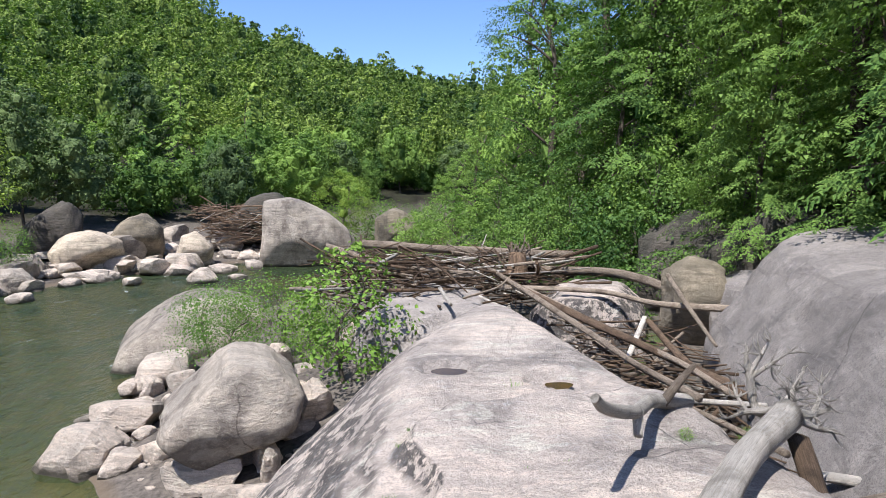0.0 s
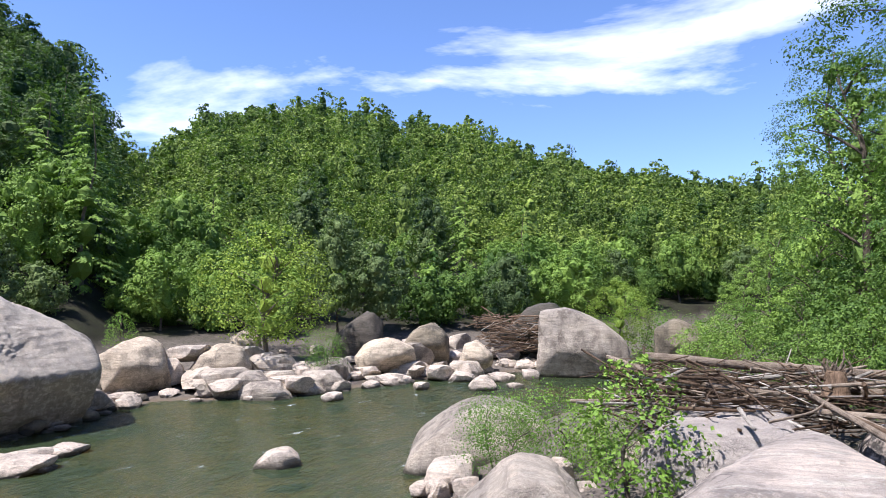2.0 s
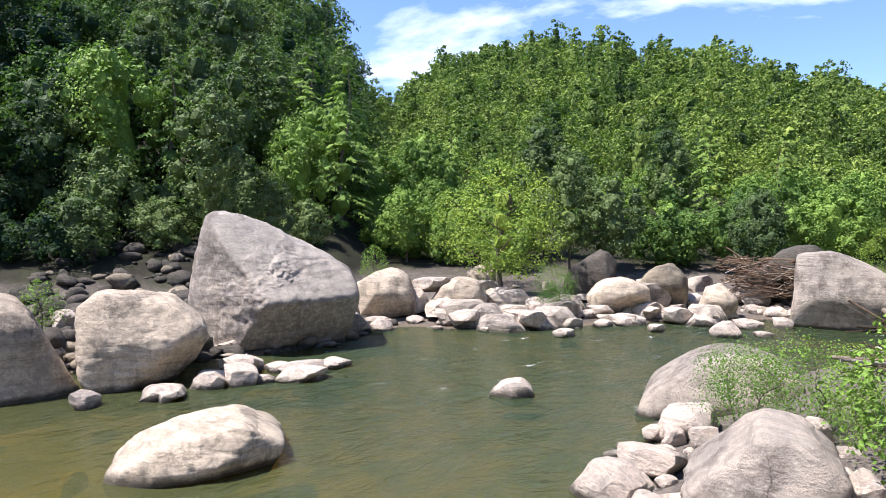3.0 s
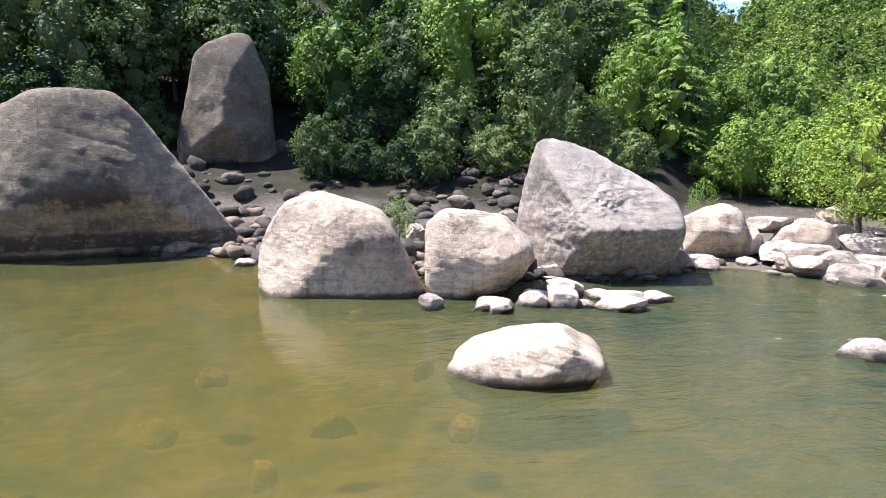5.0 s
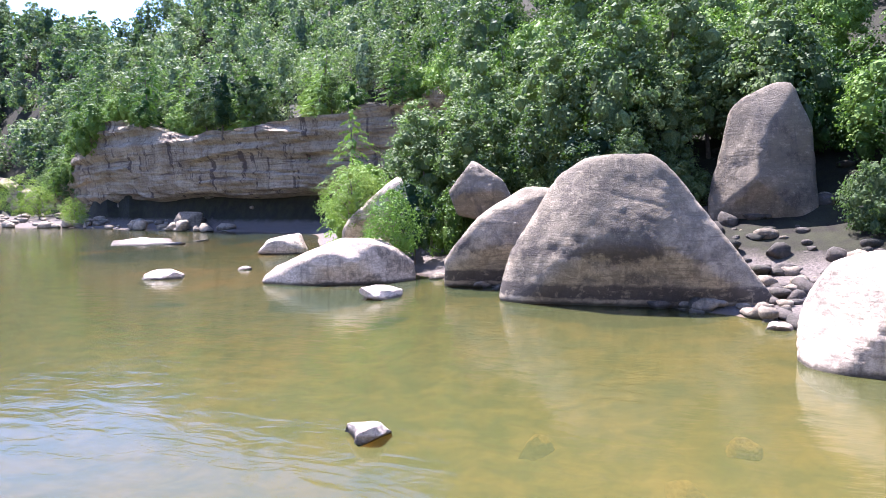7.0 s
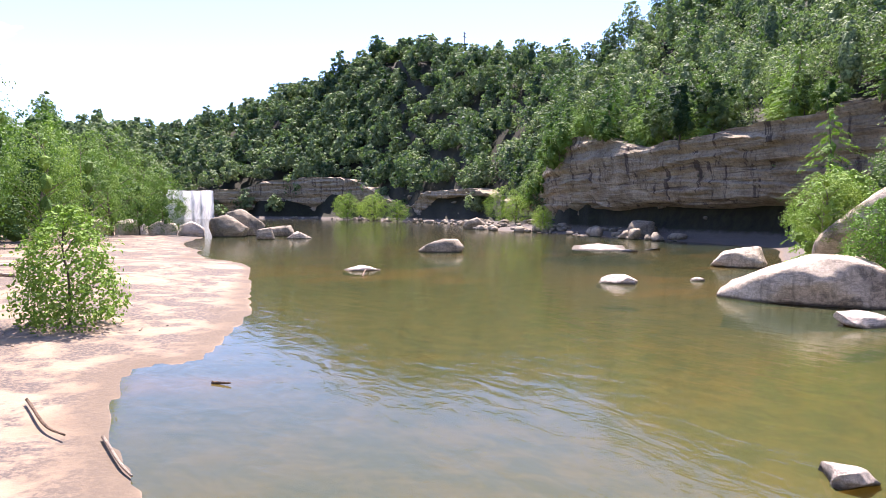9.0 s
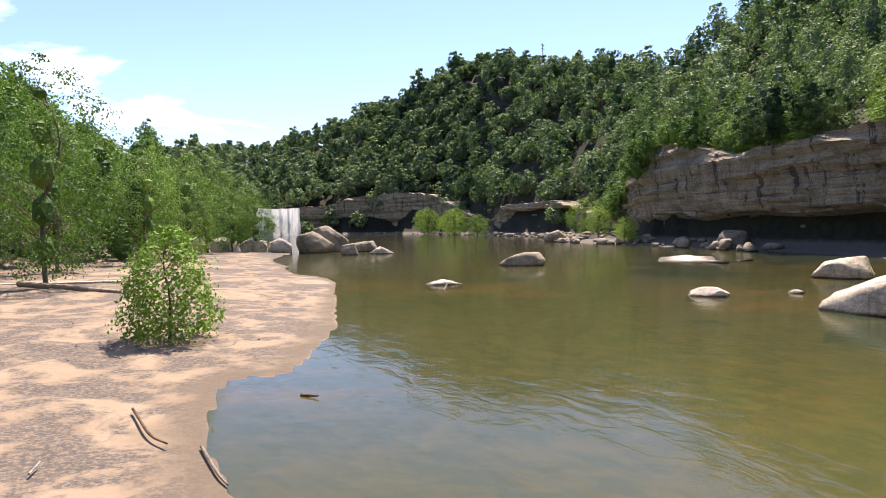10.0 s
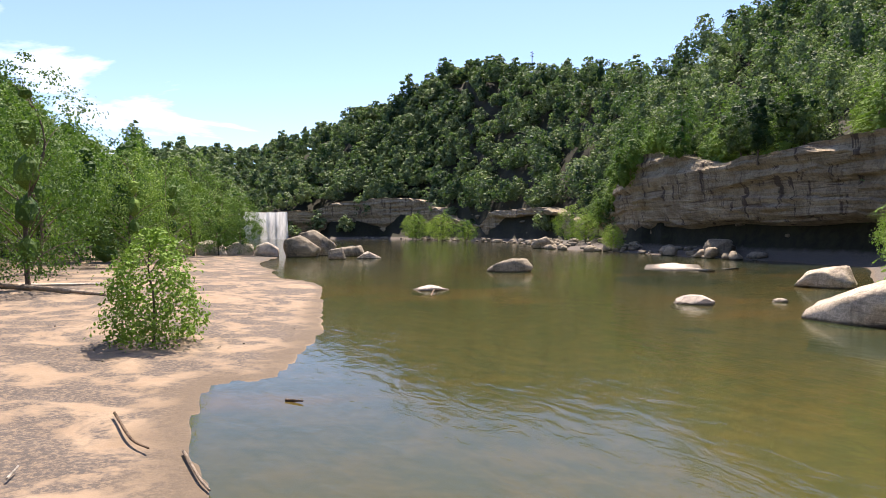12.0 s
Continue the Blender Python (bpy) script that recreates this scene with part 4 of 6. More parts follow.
    ("long dark rock in the upper river", (-31.25, -116.62, 0.95), 165, [(157, 2.3), (97, 0.7), (15, 2.5), (-90, 1.0)], 1.6, 1.8, 4, M_ROCK_GREY, 41, {}),
    ("short dark rock in the upper river", (-25.84, -103.55, 0.77), 166, [(166, 1.25), (98, 0.86), (19, 1.0), (-88, 1.0)], 1.0, 1.2, 4, M_ROCK_GREY, 42, {}),
    ("pale low rock in the upper river", (-31.19, -104.16, 0.4), 163, [(123, 0.75), (64, 0.6), (-90, 0.7), (0, 2.1), (180, 2.1)], 1.2, 1.4, 4, M_ROCK, 43, {}),
    ("pale boulder below the cave", (-90.55, -147.04, 1.37), 148, [(150, 2.1), (112, 1.25), (54, 1.75), (-12, 3.2), (-91, 1.6)], 2.0, 2.4, 4, M_ROCK_GREY, 44, {}),
    ("square grey block under the cliff", (-82.35, -81.13, 1.49), 134, [(151, 1.65), (90, 1.4), (-8, 2.2), (-96, 1.6)], 1.6, 2.0, 4, M_ROCK_GREY, 45, {}),
    ("grey boulder buried under driftwood poles", (2.55, 11.3, 1.3), -13, [(180, 1.0), (135, 1.0), (92, 0.95), (45, 1.05), (0, 0.95), (-90, 1.2)], 1.1, 1.0, 5, M_SLAB, 46, {}),
    ("dark ledge of rock below the driftwood pile", (-0.1, 11.3, 1.0), -1, [(180, 1.3), (130, 1.3), (92, 1.05), (45, 1.3), (0, 1.2), (-90, 1.1)], 1.1, 1.6, 5, M_WALL, 47, {"beds": 0.06, "bed_gap": 0.2}),
    ("shaded rounded boulder against the rock wall", (4.35, 11.3, 2.2), -21, [(180, 0.5), (120, 0.6), (70, 0.6), (0, 0.5), (-90, 1.2)], 0.5, 0.6, 4, M_ROCK_GREY, 48, {}),
    ("steep dark rock face under the hemlocks", (5.2, 14.2, 2.2), -20, [(180, 0.9), (120, 1.0), (70, 1.2), (0, 1.6), (-90, 1.6)], 0.9, 2.0, 5, M_ROCK_DARK, 49, {"beds": 0.08, "bed_gap": 0.35}),
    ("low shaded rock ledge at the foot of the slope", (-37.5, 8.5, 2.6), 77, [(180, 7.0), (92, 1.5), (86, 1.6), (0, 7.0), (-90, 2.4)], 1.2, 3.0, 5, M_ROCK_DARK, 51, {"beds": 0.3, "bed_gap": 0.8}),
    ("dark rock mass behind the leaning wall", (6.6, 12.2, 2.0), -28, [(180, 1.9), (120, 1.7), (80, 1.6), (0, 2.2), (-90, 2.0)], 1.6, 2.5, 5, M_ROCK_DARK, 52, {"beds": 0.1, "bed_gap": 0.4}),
    ("grey boulder against the rock wall's end", (5.2, 10.9, 1.8), -26, [(180, 0.7), (110, 0.75), (60, 0.75), (0, 0.9), (-90, 1.4)], 0.8, 1.0, 4, M_WALL, 54, {}),
    ("pale boulder at the end of the beach", (-8, -118, 1.4), 176, [(180, 2.4), (100, 1.5), (50, 1.7), (0, 2.4), (-90, 1.4)], 1.8, 2.0, 4, M_STONE, 55, {}),
    ("cream boulder at the end of the beach", (-12.6, -119, 1.2), 174, [(180, 2.2), (120, 1.5), (80, 1.3), (0, 2.2), (-90, 1.3)], 1.6, 2.0, 4, M_STONE, 56, {}),
    ("tan boulder at the end of the beach", (-17, -118.5, 1.1), 172, [(180, 2.0), (110, 1.3), (60, 1.3), (0, 2.0), (-90, 1.3)], 1.6, 2.0, 4, M_STONE, 57, {}),
    ("squat pale boulder at the end of the beach", (-3, -121, 1.5), 178, [(180, 2.3), (100, 1.3), (50, 1.6), (0, 2.3), (-90, 1.4)], 1.6, 2.0, 4, M_STONE, 58, {}),
    ("flat pale rock bar lying just above the water", (-56, -62, -0.1), 138, [(180, 12.0), (95, 0.36), (85, 0.36), (0, 11.0), (-90, 0.5)], 9.0, 9.0, 5, M_STONE, 59, {"lean": 0.2, "lumps": 0.006, "chipped": 4}),
    ("grey boulder behind the driftwood pile", (-2.2, 30.5, 1.6), 4, [(180, 0.9), (120, 0.9), (70, 0.9), (0, 1.0), (-90, 1.6)], 0.9, 1.2, 4, M_ROCK_GREY, 50, {}),
]
for label, c, yaw, outline, front, back, level, mat, seed, kw in BIG:
    boulder(label, c, yaw, outline, front, back, level, mat, seed, **kw)

STONES_NEAR_SHORE = [
    (-5.77, 12.04, 0.05, 0.5, 0.32), (-5.25, 11.84, 0.1, 0.51, 0.51), (-4.71, 11.71, 0.15, 0.53, 0.53), (-4.95, 9.07, 0, 1.17, 0.69),
    (-4.42, 8.8, 0, 0.55, 0.41), (-4.02, 8.95, 0.05, 0.61, 0.51), (-4.86, 10.09, 0.1, 1.23, 0.6), (-2.89, 7.94, 0.15, 1.06, 0.61),
    (-2.5, 8.5, 0.35, 0.68, 0.5), (-2.25, 8.1, 0.4, 0.47, 0.47), (-2.11, 9.3, 0.6, 0.45, 0.68), (-1.82, 9.05, 0.7, 0.46, 0.66),
]
STONES_UNDER_BOULDER = [
    (-2.73, 11.21, 0.9, 0.51, 0.5), (-2.05, 7.79, 0.5, 0.24, 0.46), (-5.93, 10.78, -0.03, 0.5, 0.2), (-6.09, 11.37, -0.03, 0.29, 0.16),
    (-5.6, 10.35, -0.03, 0.48, 0.22), (-2.47, 7.33, 0.3, 0.52, 0.33), (-1.92, 6.99, 0.35, 0.63, 0.49), (-2.01, 8.82, 0.55, 0.58, 0.29),
    (-4.94, 9.41, 0.1, 0.44, 0.44), (-4.91, 8.75, -0.05, 0.47, 0.26), (-1.57, 11.78, 1, 0.63, 0.63), (-2.27, 10.77, 0.8, 0.35, 0.28),
]
STONES_BAR = [
    (-16.35, 8.55, 0, 0.97, 0.49), (-15.63, 8.85, 0.05, 0.87, 0.71), (-16.95, 9.66, 0.35, 1.19, 0.6), (-15, 10.26, 0.05, 1.2, 0.48),
    (-15.48, 9.48, 0, 0.72, 0.26), (-14.78, 10.6, 0, 0.72, 0.22), (-15.57, 11.83, 0, 0.94, 0.22), (-16.32, 10.46, 0.1, 0.85, 0.34),
    (-15.85, 7.07, -0.05, 1.23, 0.38), (-15.65, 6.85, -0.05, 1.01, 0.36), (-23.86, 1.17, 0, 0.94, 0.35), (-15.9, 8.22, 0.1, 0.87, 0.52),
    (-16.89, 9.59, 0.4, 1.19, 0.56), (-15.65, 10.74, 0, 1.33, 0.45), (-15.67, 11.81, 0, 0.95, 0.34), (-16.27, 5.3, 0.15, 0.68, 0.53),
]
STONES_FAR_SHORE = [
    (-13.55, 21.02, 0, 0.91, 0.39), (-11.6, 24.36, 0, 0.7, 0.4), (-8.16, 26.12, -0.02, 0.78, 0.24), (-10.7, 27.2, 0.1, 1.39, 0.61),
    (-11.98, 27.01, 0.1, 1.33, 0.82), (-9.31, 27.83, 0.1, 1.32, 0.41), (-8.24, 28.7, 0.1, 0.77, 0.57), (-15.48, 21.39, 0.05, 1.26, 0.78),
    (-16.36, 23.07, 0.4, 0.61, 0.56), (-18.04, 20.51, 0.35, 0.71, 0.52), (-17.51, 20.15, 0.25, 1.73, 0.46), (-20.36, 20.11, 0.5, 0.99, 0.99),
    (-20.32, 20.77, 1.2, 1.75, 0.7), (-14.46, 25.11, 0.3, 1.13, 0.5), (-13.27, 25.25, 0.3, 1.6, 0.49), (-12.86, 26.64, 0.4, 0.64, 0.26),
    (-10.71, 27.58, 0.4, 0.89, 0.89),
]
STONES_IN_RIVER = [
    (-24.45, 7.66, 0.5, 1.22, 1), (-25.89, -14.47, -0.05, 1.93, 0.69), (-34.07, -28.77, -0.02, 0.88, 0.31), (-28.91, -30.02, -0.2, 2.33, 0.2),
    (-10.51, -6.44, -0.06, 0.95, 0.44),
]

STONE_MESHES = [stone_mesh(100 + k) for k in range(8)]
SUNK_MESHES = [stone_mesh(300 + k, 3, M_SUNK) for k in range(4)]
PEBBLE_MESHES = [stone_mesh(200 + k, 2) for k in range(6)]
BLOCK_MESHES = [stone_mesh(400 + k, 3, M_ROCK_PALE) for k in range(4)]


def stone(x, y, z, w, h, rng, label, meshes, group):
    if terrain([[x, y]])[0] < 0:
        z = min(z, -0.06)
    ob = new("stone", rng.choice(meshes))
    k = max(h, w * 0.35)
    ob.matrix_basis = pose(x, y, z + k * 0.36, 0, 0, math.degrees(math.atan2(-x, y)) + rng.uniform(-25, 25)) @ Matrix.Diagonal((w * 0.56, max(w * 0.5, h * 0.5), k * 0.56, 1))
    return tagged(ob, label, "stone", group)


rng = random.Random(5)
for rows, label, group in ((STONES_NEAR_SHORE, "cream water-worn stone at the water's edge", "near shore stones"), (STONES_UNDER_BOULDER, "tan rounded stone wedged beside the boulders", "near shore stones"),
                           (STONES_BAR, "pale flat stone on the boulder bar", "bar stones"), (STONES_FAR_SHORE, "tan stone on the far shore", "far shore stones"),
                           (STONES_IN_RIVER, "stone showing above the river water", "river stones")):
    for x, y, z, w, h in rows:
        stone(x, y, z, w, h, rng, label, STONE_MESHES, group)


def along(line, count, spread, seed, y_range, low, high):
    """Places and sizes of loose stones on the land side of a bank."""
    r = random.Random(seed)
    seg = [(Vector(a), Vector(b)) for a, b in zip(line[:-1], line[1:]) if y_range[0] <= a[1] <= y_range[1]]
    total, out = sum((b - a).length for a, b in seg), []
    for _ in range(count):
        s = r.uniform(0, total)
        for a, b in seg:
            if s <= (b - a).length:
                break
            s -= (b - a).length
        tan = (b - a).normalized()
        p = a + tan * s + Vector((-tan.y, tan.x)) * (abs(r.gauss(0, 1)) * spread - 0.3)
        w = low + (high - low) * r.random() ** 2.2
        z = float(terrain([[p.x, p.y]])[0])
        if z > -0.25:
            out.append((p.x, p.y, z - 0.05, w, w * r.uniform(0.4, 0.75), r))
    return out


for x, y, z, w, h, r in along(FAR_BANK, 150, 2.6, 3, (7, 33), 0.25, 1.2):
    stone(x, y, z, w, h, r, "small tan stone on the far shore", PEBBLE_MESHES, "far shore stones")
for x, y, z, w, h, r in along(FAR_BANK, 60, 3.4, 23, (14, 31), 0.8, 2.3):
    stone(x, y, z, w, h, r, "weathered grey-tan block in the bank jumble", BLOCK_MESHES, "far bank blocks")
for x, y, z, w, h, r in along(NEAR_BANK, 60, 1.2, 4, (5, 16), 0.15, 0.4):
    stone(x, y, z, w, h, r, "small cobble among the near boulders", PEBBLE_MESHES, "near shore stones")

for x, y, w in ((-10.34, 1.52, 0.9), (-12.41, 3.72, 0.7), (-9.49, 3.53, 1.0), (-16.8, 3.4, 0.9), (-13.1, -0.2, 0.8), (-10.7, -1.0, 0.9), (-8.9, 0.4, 0.7), (-12.0, -3.6, 0.9)):
    ob = new("stone", rng.choice(SUNK_MESHES))
    ob.matrix_basis = pose(x, y, -0.26, 0, 0, x * 77) @ Matrix.Diagonal((w * 0.42, w * 0.26, 0.22, 1))
    tagged(ob, "brown stone lying just under the water", "stone", "sunken stones")


def rubble(name, label, rows, mat):
    """Uncountable stones as one mesh."""
    VV, TT, base = [], [], 0
    for x, y, z, w, h, r in rows:
        me = r.choice(PEBBLE_MESHES)
        v = np.empty(len(me.vertices) * 3)
        me.vertices.foreach_get("co", v)
        f = np.empty(len(me.polygons) * 3, dtype=np.int32)
        me.polygons.foreach_get("vertices", f)
        a = r.uniform(0, 6.28)
        v = v.reshape(-1, 3) * [w * 0.55, w * 0.45, h * 0.55]
        v = np.column_stack([v[:, 0] * math.cos(a) - v[:, 1] * math.sin(a), v[:, 0] * math.sin(a) + v[:, 1] * math.cos(a), v[:, 2]])
        VV.append(v + [x, y, z + h * 0.3])
        TT.append(f.reshape(-1, 3) + base)
        base += len(v)
    return tagged(new(name, mesh_from(name, np.concatenate(VV), np.concatenate(TT), mat)), label, "stones", kind="stuff")


rubble("bar_rubble", "grey cobbles and talus between the big boulders", along(FAR_BANK, 800, 5.0, 7, (-16, 16), 0.2, 1.1), M_ROCK_GREY)
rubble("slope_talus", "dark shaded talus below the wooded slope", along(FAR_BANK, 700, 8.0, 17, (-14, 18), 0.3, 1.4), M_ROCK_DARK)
rubble("shore_rubble", "tan cobbles strewn along the far shore", along(FAR_BANK, 420, 2.4, 8, (8, 34), 0.12, 0.5), M_STONE)
rubble("cliff_talus", "grey talus blocks along the cliff foot", along(FAR_BANK, 560, 6.0, 9, (-440, -75), 0.6, 3.2), M_ROCK_GREY)
rubble("near_cobbles", "small cobbles between the near boulders", along(NEAR_BANK, 260, 1.6, 10, (3, 16), 0.08, 0.3), M_STONE)
rubble("beach_pebbles", "dark pebbles and driftwood bits on the sand", along(NEAR_BANK, 260, 6.0, 11, (-60, -10), 0.03, 0.14), M_ROCK_GREY)


# ---- driftwood ----
def log(label, pts, r0, r1, mat, seed, sides=10, name="driftwood_log"):
    n = len(pts)
    r0, r1 = r0 * 0.72, r1 * 0.72
    me = tubes_mesh(name, [(pts, [r0 + (r1 - r0) * k / (n - 1) for k in range(n)], sides, seed)], mat)
    return tagged(new(name, me), label, "driftwood", "driftwood pile")


LOGS = [
    ("long bleached pole resting on the rock wall", [(0.98, 11.16, 2.3), (2.52, 10.5, 2.36), (3.3, 10.07, 2.25), (4.21, 9.51, 2.29)], 0.055, 0.075, M_WOOD),
    ("thick grey log lying across the pile", [(1.71, 13.09, 2.33), (3.08, 12.42, 2.39), (3.66, 11.85, 2.35), (4.08, 11.28, 2.22)], 0.13, 0.10, M_WOOD),
    ("thick pale log on top of the pile", [(-1.79, 14.39, 2.68), (-0.29, 14.2, 2.62), (1.39, 13.93, 2.57), (2.7, 13.53, 2.6)], 0.14, 0.10, M_WOOD),
    ("long straight pole running down beside the boulder", [(0.82, 12.47, 2.49), (1.71, 9.04, 2.26), (2.05, 6.9, 2.23), (2.25, 5.56, 2.29)], 0.06, 0.05, M_WOOD),
    ("long brown log running down beside the boulder", [(1.0, 11.96, 2.38), (1.82, 9.63, 2.23), (2.48, 7.5, 2.19), (2.9, 5.93, 2.15)], 0.08, 0.06, M_WOOD_DARK),
    ("slim pole running down beside the boulder", [(1.39, 10.91, 2.33), (2.21, 8.52, 2.19), (2.58, 7.04, 2.2), (2.75, 6.0, 2.17)], 0.055, 0.045, M_WOOD),
    ("crooked pole propped against the rock wall", [(3.76, 10.87, 2.57), (3.48, 8.84, 2.28), (3.37, 7.91, 2.15)], 0.05, 0.03, M_WOOD),
    ("short broken pole standing up", [(2.38, 8.26, 1.84), (2.75, 8.78, 2.31)], 0.05, 0.05, M_WOOD_WHITE),
    ("pale split board end", [(-0.03, 10.9, 2.32), (0.15, 10.4, 2.13)], 0.05, 0.04, M_WOOD_WHITE),
    ("thin curved branch on the pile", [(0.35, 10.79, 2.17), (0.92, 10.96, 2.32), (1.19, 11.34, 2.46)], 0.03, 0.02, M_WOOD),
    ("long grey log at the pile's edge", [(-2.42, 13.79, 2.69), (-0.9, 12.47, 2.48), (0.58, 11.79, 2.43)], 0.08, 0.06, M_WOOD),
    ("pale stick lying in the gap", [(2.29, 6.19, 2.06), (2.9, 5.67, 2.19)], 0.04, 0.03, M_WOOD_WHITE),
    ("brown log wedged in the gap", [(2.74, 8.57, 2.3), (2.8, 7.28, 2.1), (2.91, 6.37, 2.15)], 0.06, 0.05, M_WOOD_DARK),
    ("brown barkless log beside the uprooted trunk", [(2.16, 3.83, 2.62), (2.0, 3.35, 2.55), (1.85, 2.85, 2.45)], 0.085, 0.07, M_WOOD_DARK),
    ("pale log lying under the rock wall", [(2.5, 4.3, 2.2), (2.8, 3.9, 2.3), (3.3, 3.3, 2.4)], 0.05, 0.06, M_WOOD_WHITE),
    ("weathered log under the rock wall", [(2.16, 3.49, 2.3), (2.55, 3.51, 2.4), (3.1, 3.5, 2.5)], 0.09, 0.08, M_WOOD),
    ("pole lying in the gap", [(2.3, 6.1, 2.05), (2.6, 4.73, 2.15)], 0.04, 0.04, M_WOOD),
]
for k, (label, pts, r0, r1, mat) in enumerate(LOGS):
    log(label, pts, r0, r1, mat, k)


for label, pts, r0, r1, mat in (
        ("grey driftwood log stranded on the beach", [(9.5, -51.4, 0.85), (6.3, -48.5, 0.7), (3.0, -44.9, 0.55)], 0.2, 0.10, M_WOOD),
        ("thin pale driftwood log on the beach", [(13.5, -54.0, 0.7), (8.5, -53.2, 0.68), (3.5, -53.0, 0.62)], 0.12, 0.08, M_WOOD_WHITE),
        ("bent grey stick lying on the sand", [(0.86, -17.0, 0.2), (0.45, -14.9, 0.18), (0.13, -14.15, 0.17)], 0.032, 0.02, M_WOOD_DARK),
        ("crooked branch at the beach's edge", [(-0.48, -14.0, 0.08), (-0.66, -12.5, 0.10), (-0.81, -11.85, 0.06)], 0.03, 0.018, M_WOOD),
        ("short pale stick on the sand", [(2.2, -13.2, 0.24), (2.14, -13.8, 0.24)], 0.02, 0.014, M_WOOD_WHITE),
        ("dark twig floating near the beach", [(-2.95, -17.3, 0.02), (-3.3, -16.9, 0.06)], 0.04, 0.02, M_WOOD_DARK),
        ("dead branch caught on a low rock", [(-16.4, -40.8, 0.0), (-17.4, -42.7, 0.25), (-18.5, -44.6, 0.05)], 0.05, 0.03, M_WOOD_DARK)):
    log(label, pts, r0 / 0.72, r1 / 0.72, mat, 77)


def loose_sticks(count, seed, box, length, radius, label, group, lean=0.12):
    r = random.Random(seed)
    for k in range(count):
        x, y, z = (r.uniform(a, b) for a, b in box)
        L, a = r.uniform(*length), r.gauss(-0.3, 1.2)
        d = Vector((math.cos(a), math.sin(a), r.gauss(0, lean))) * L / 2
        side = Vector((-d.y, d.x, 0)) * r.uniform(-0.1, 0.1)
        rad = r.uniform(*radius)
        p = Vector((x, y, z))
        ob = log(label, [p - d, p + side, p + d], rad, rad * r.uniform(0.4, 0.8), r.choice([M_WOOD, M_WOOD_DARK, M_WOOD_DARK, M_WOOD_WHITE]), seed + k, 6)
        tagged(ob, group=group)


loose_sticks(150, 31, ((-1.8, 2.3), (11.4, 14.4), (1.9, 2.68)), (0.6, 2.6), (0.012, 0.06), "broken grey driftwood stick in the pile", "driftwood pile", 0.18)
loose_sticks(70, 57, ((1.9, 3.4), (5.2, 10.0), (1.55, 2.05)), (0.5, 1.6), (0.015, 0.045), "broken stick lying in the gap", "driftwood pile")
loose_sticks(90, 83, ((-11.6, -7.6), (32.0, 34.4), (0.9, 2.6)), (0.8, 3.0), (0.02, 0.07), "brown stick in the driftwood heap", "driftwood heap", 0.25)


def twig_heap(name, label, count, seed, box, length, radius, mat):
    """Fine broken sticks, past counting, as one mesh."""
    r = random.Random(seed)
    specs = []
    for k in range(count):
        p = Vector([r.uniform(a, b) for a, b in box])
        a, L = r.gauss(-0.25, 1.0), r.uniform(*length)
        d = Vector((math.cos(a), math.sin(a), r.gauss(0, 0.2))) * L / 2
        rad = r.uniform(*radius)
        specs.append(([p - d, p + Vector((-d.y, d.x, d.z)) * r.uniform(-0.2, 0.2), p + d], [rad, rad * 0.8, rad * 0.4], 5, k))
    tagged(new(name, tubes_mesh(name, specs, mat)), label, "driftwood", kind="stuff")


twig_heap("driftwood_twigs", "fine brown broken sticks matted through the pile", 330, 5, ((-2.2, 2.4), (11.5, 14.4), (1.75, 2.66)), (0.3, 1.8), (0.006, 0.022), M_WOOD_DARK)
twig_heap("gap_twigs", "fine brown sticks matted in the gap", 160, 6, ((1.9, 3.5), (4.4, 10.2), (1.6, 2.02)), (0.2, 1.0), (0.005, 0.018), M_WOOD_DARK)
twig_heap("heap_twigs", "fine brown sticks in the far driftwood heap", 260, 7, ((-11.8, -7.4), (31.8, 34.6), (0.9, 2.5)), (0.6, 2.4), (0.012, 0.035), M_WOOD_DARK)


def spray(centre, axis, count, length, radius, seed, spread=1.0):
    """Specs of crooked tapering roots that spread from a centre."""
    r = random.Random(seed)
    out = []
    for k in range(count):
        d = (Vector(axis) + Vector((r.gauss(0, 1), r.gauss(0, 1), r.gauss(0, 1))) * spread).normalized()
        L = length * r.uniform(0.4, 1.0)
        bend = Vector((r.gauss(0, 1), r.gauss(0, 1), r.gauss(0, 1))) * L * 0.18
        c = Vector(centre)
        out.append(([c, c + d * L * 0.5 + bend, c + d * L + bend * 0.3], [radius * r.uniform(0.5, 1), radius * 0.45, radius * 0.1], 6, seed + k))
    return out


def branching(centre, axis, mains, length, radius, seed, spread, twigs):
    """Crooked main roots, each with finer ones along it."""
    r = random.Random(seed)
    out = []
    for pts, rad, sides, s in spray(centre, axis, mains, length, radius, seed, spread):
        out.append((pts, rad, sides, s))
        for _ in range(twigs):
            u = r.uniform(0.25, 1.0)
            a = pts[0].lerp(pts[1], u * 2) if u < 0.5 else pts[1].lerp(pts[2], u * 2 - 1)
            out += spray(a, (pts[2] - pts[0]).normalized() * 0.7, 1, length * 0.5, radius * 0.42, r.randrange(9999), 0.8)
    return out


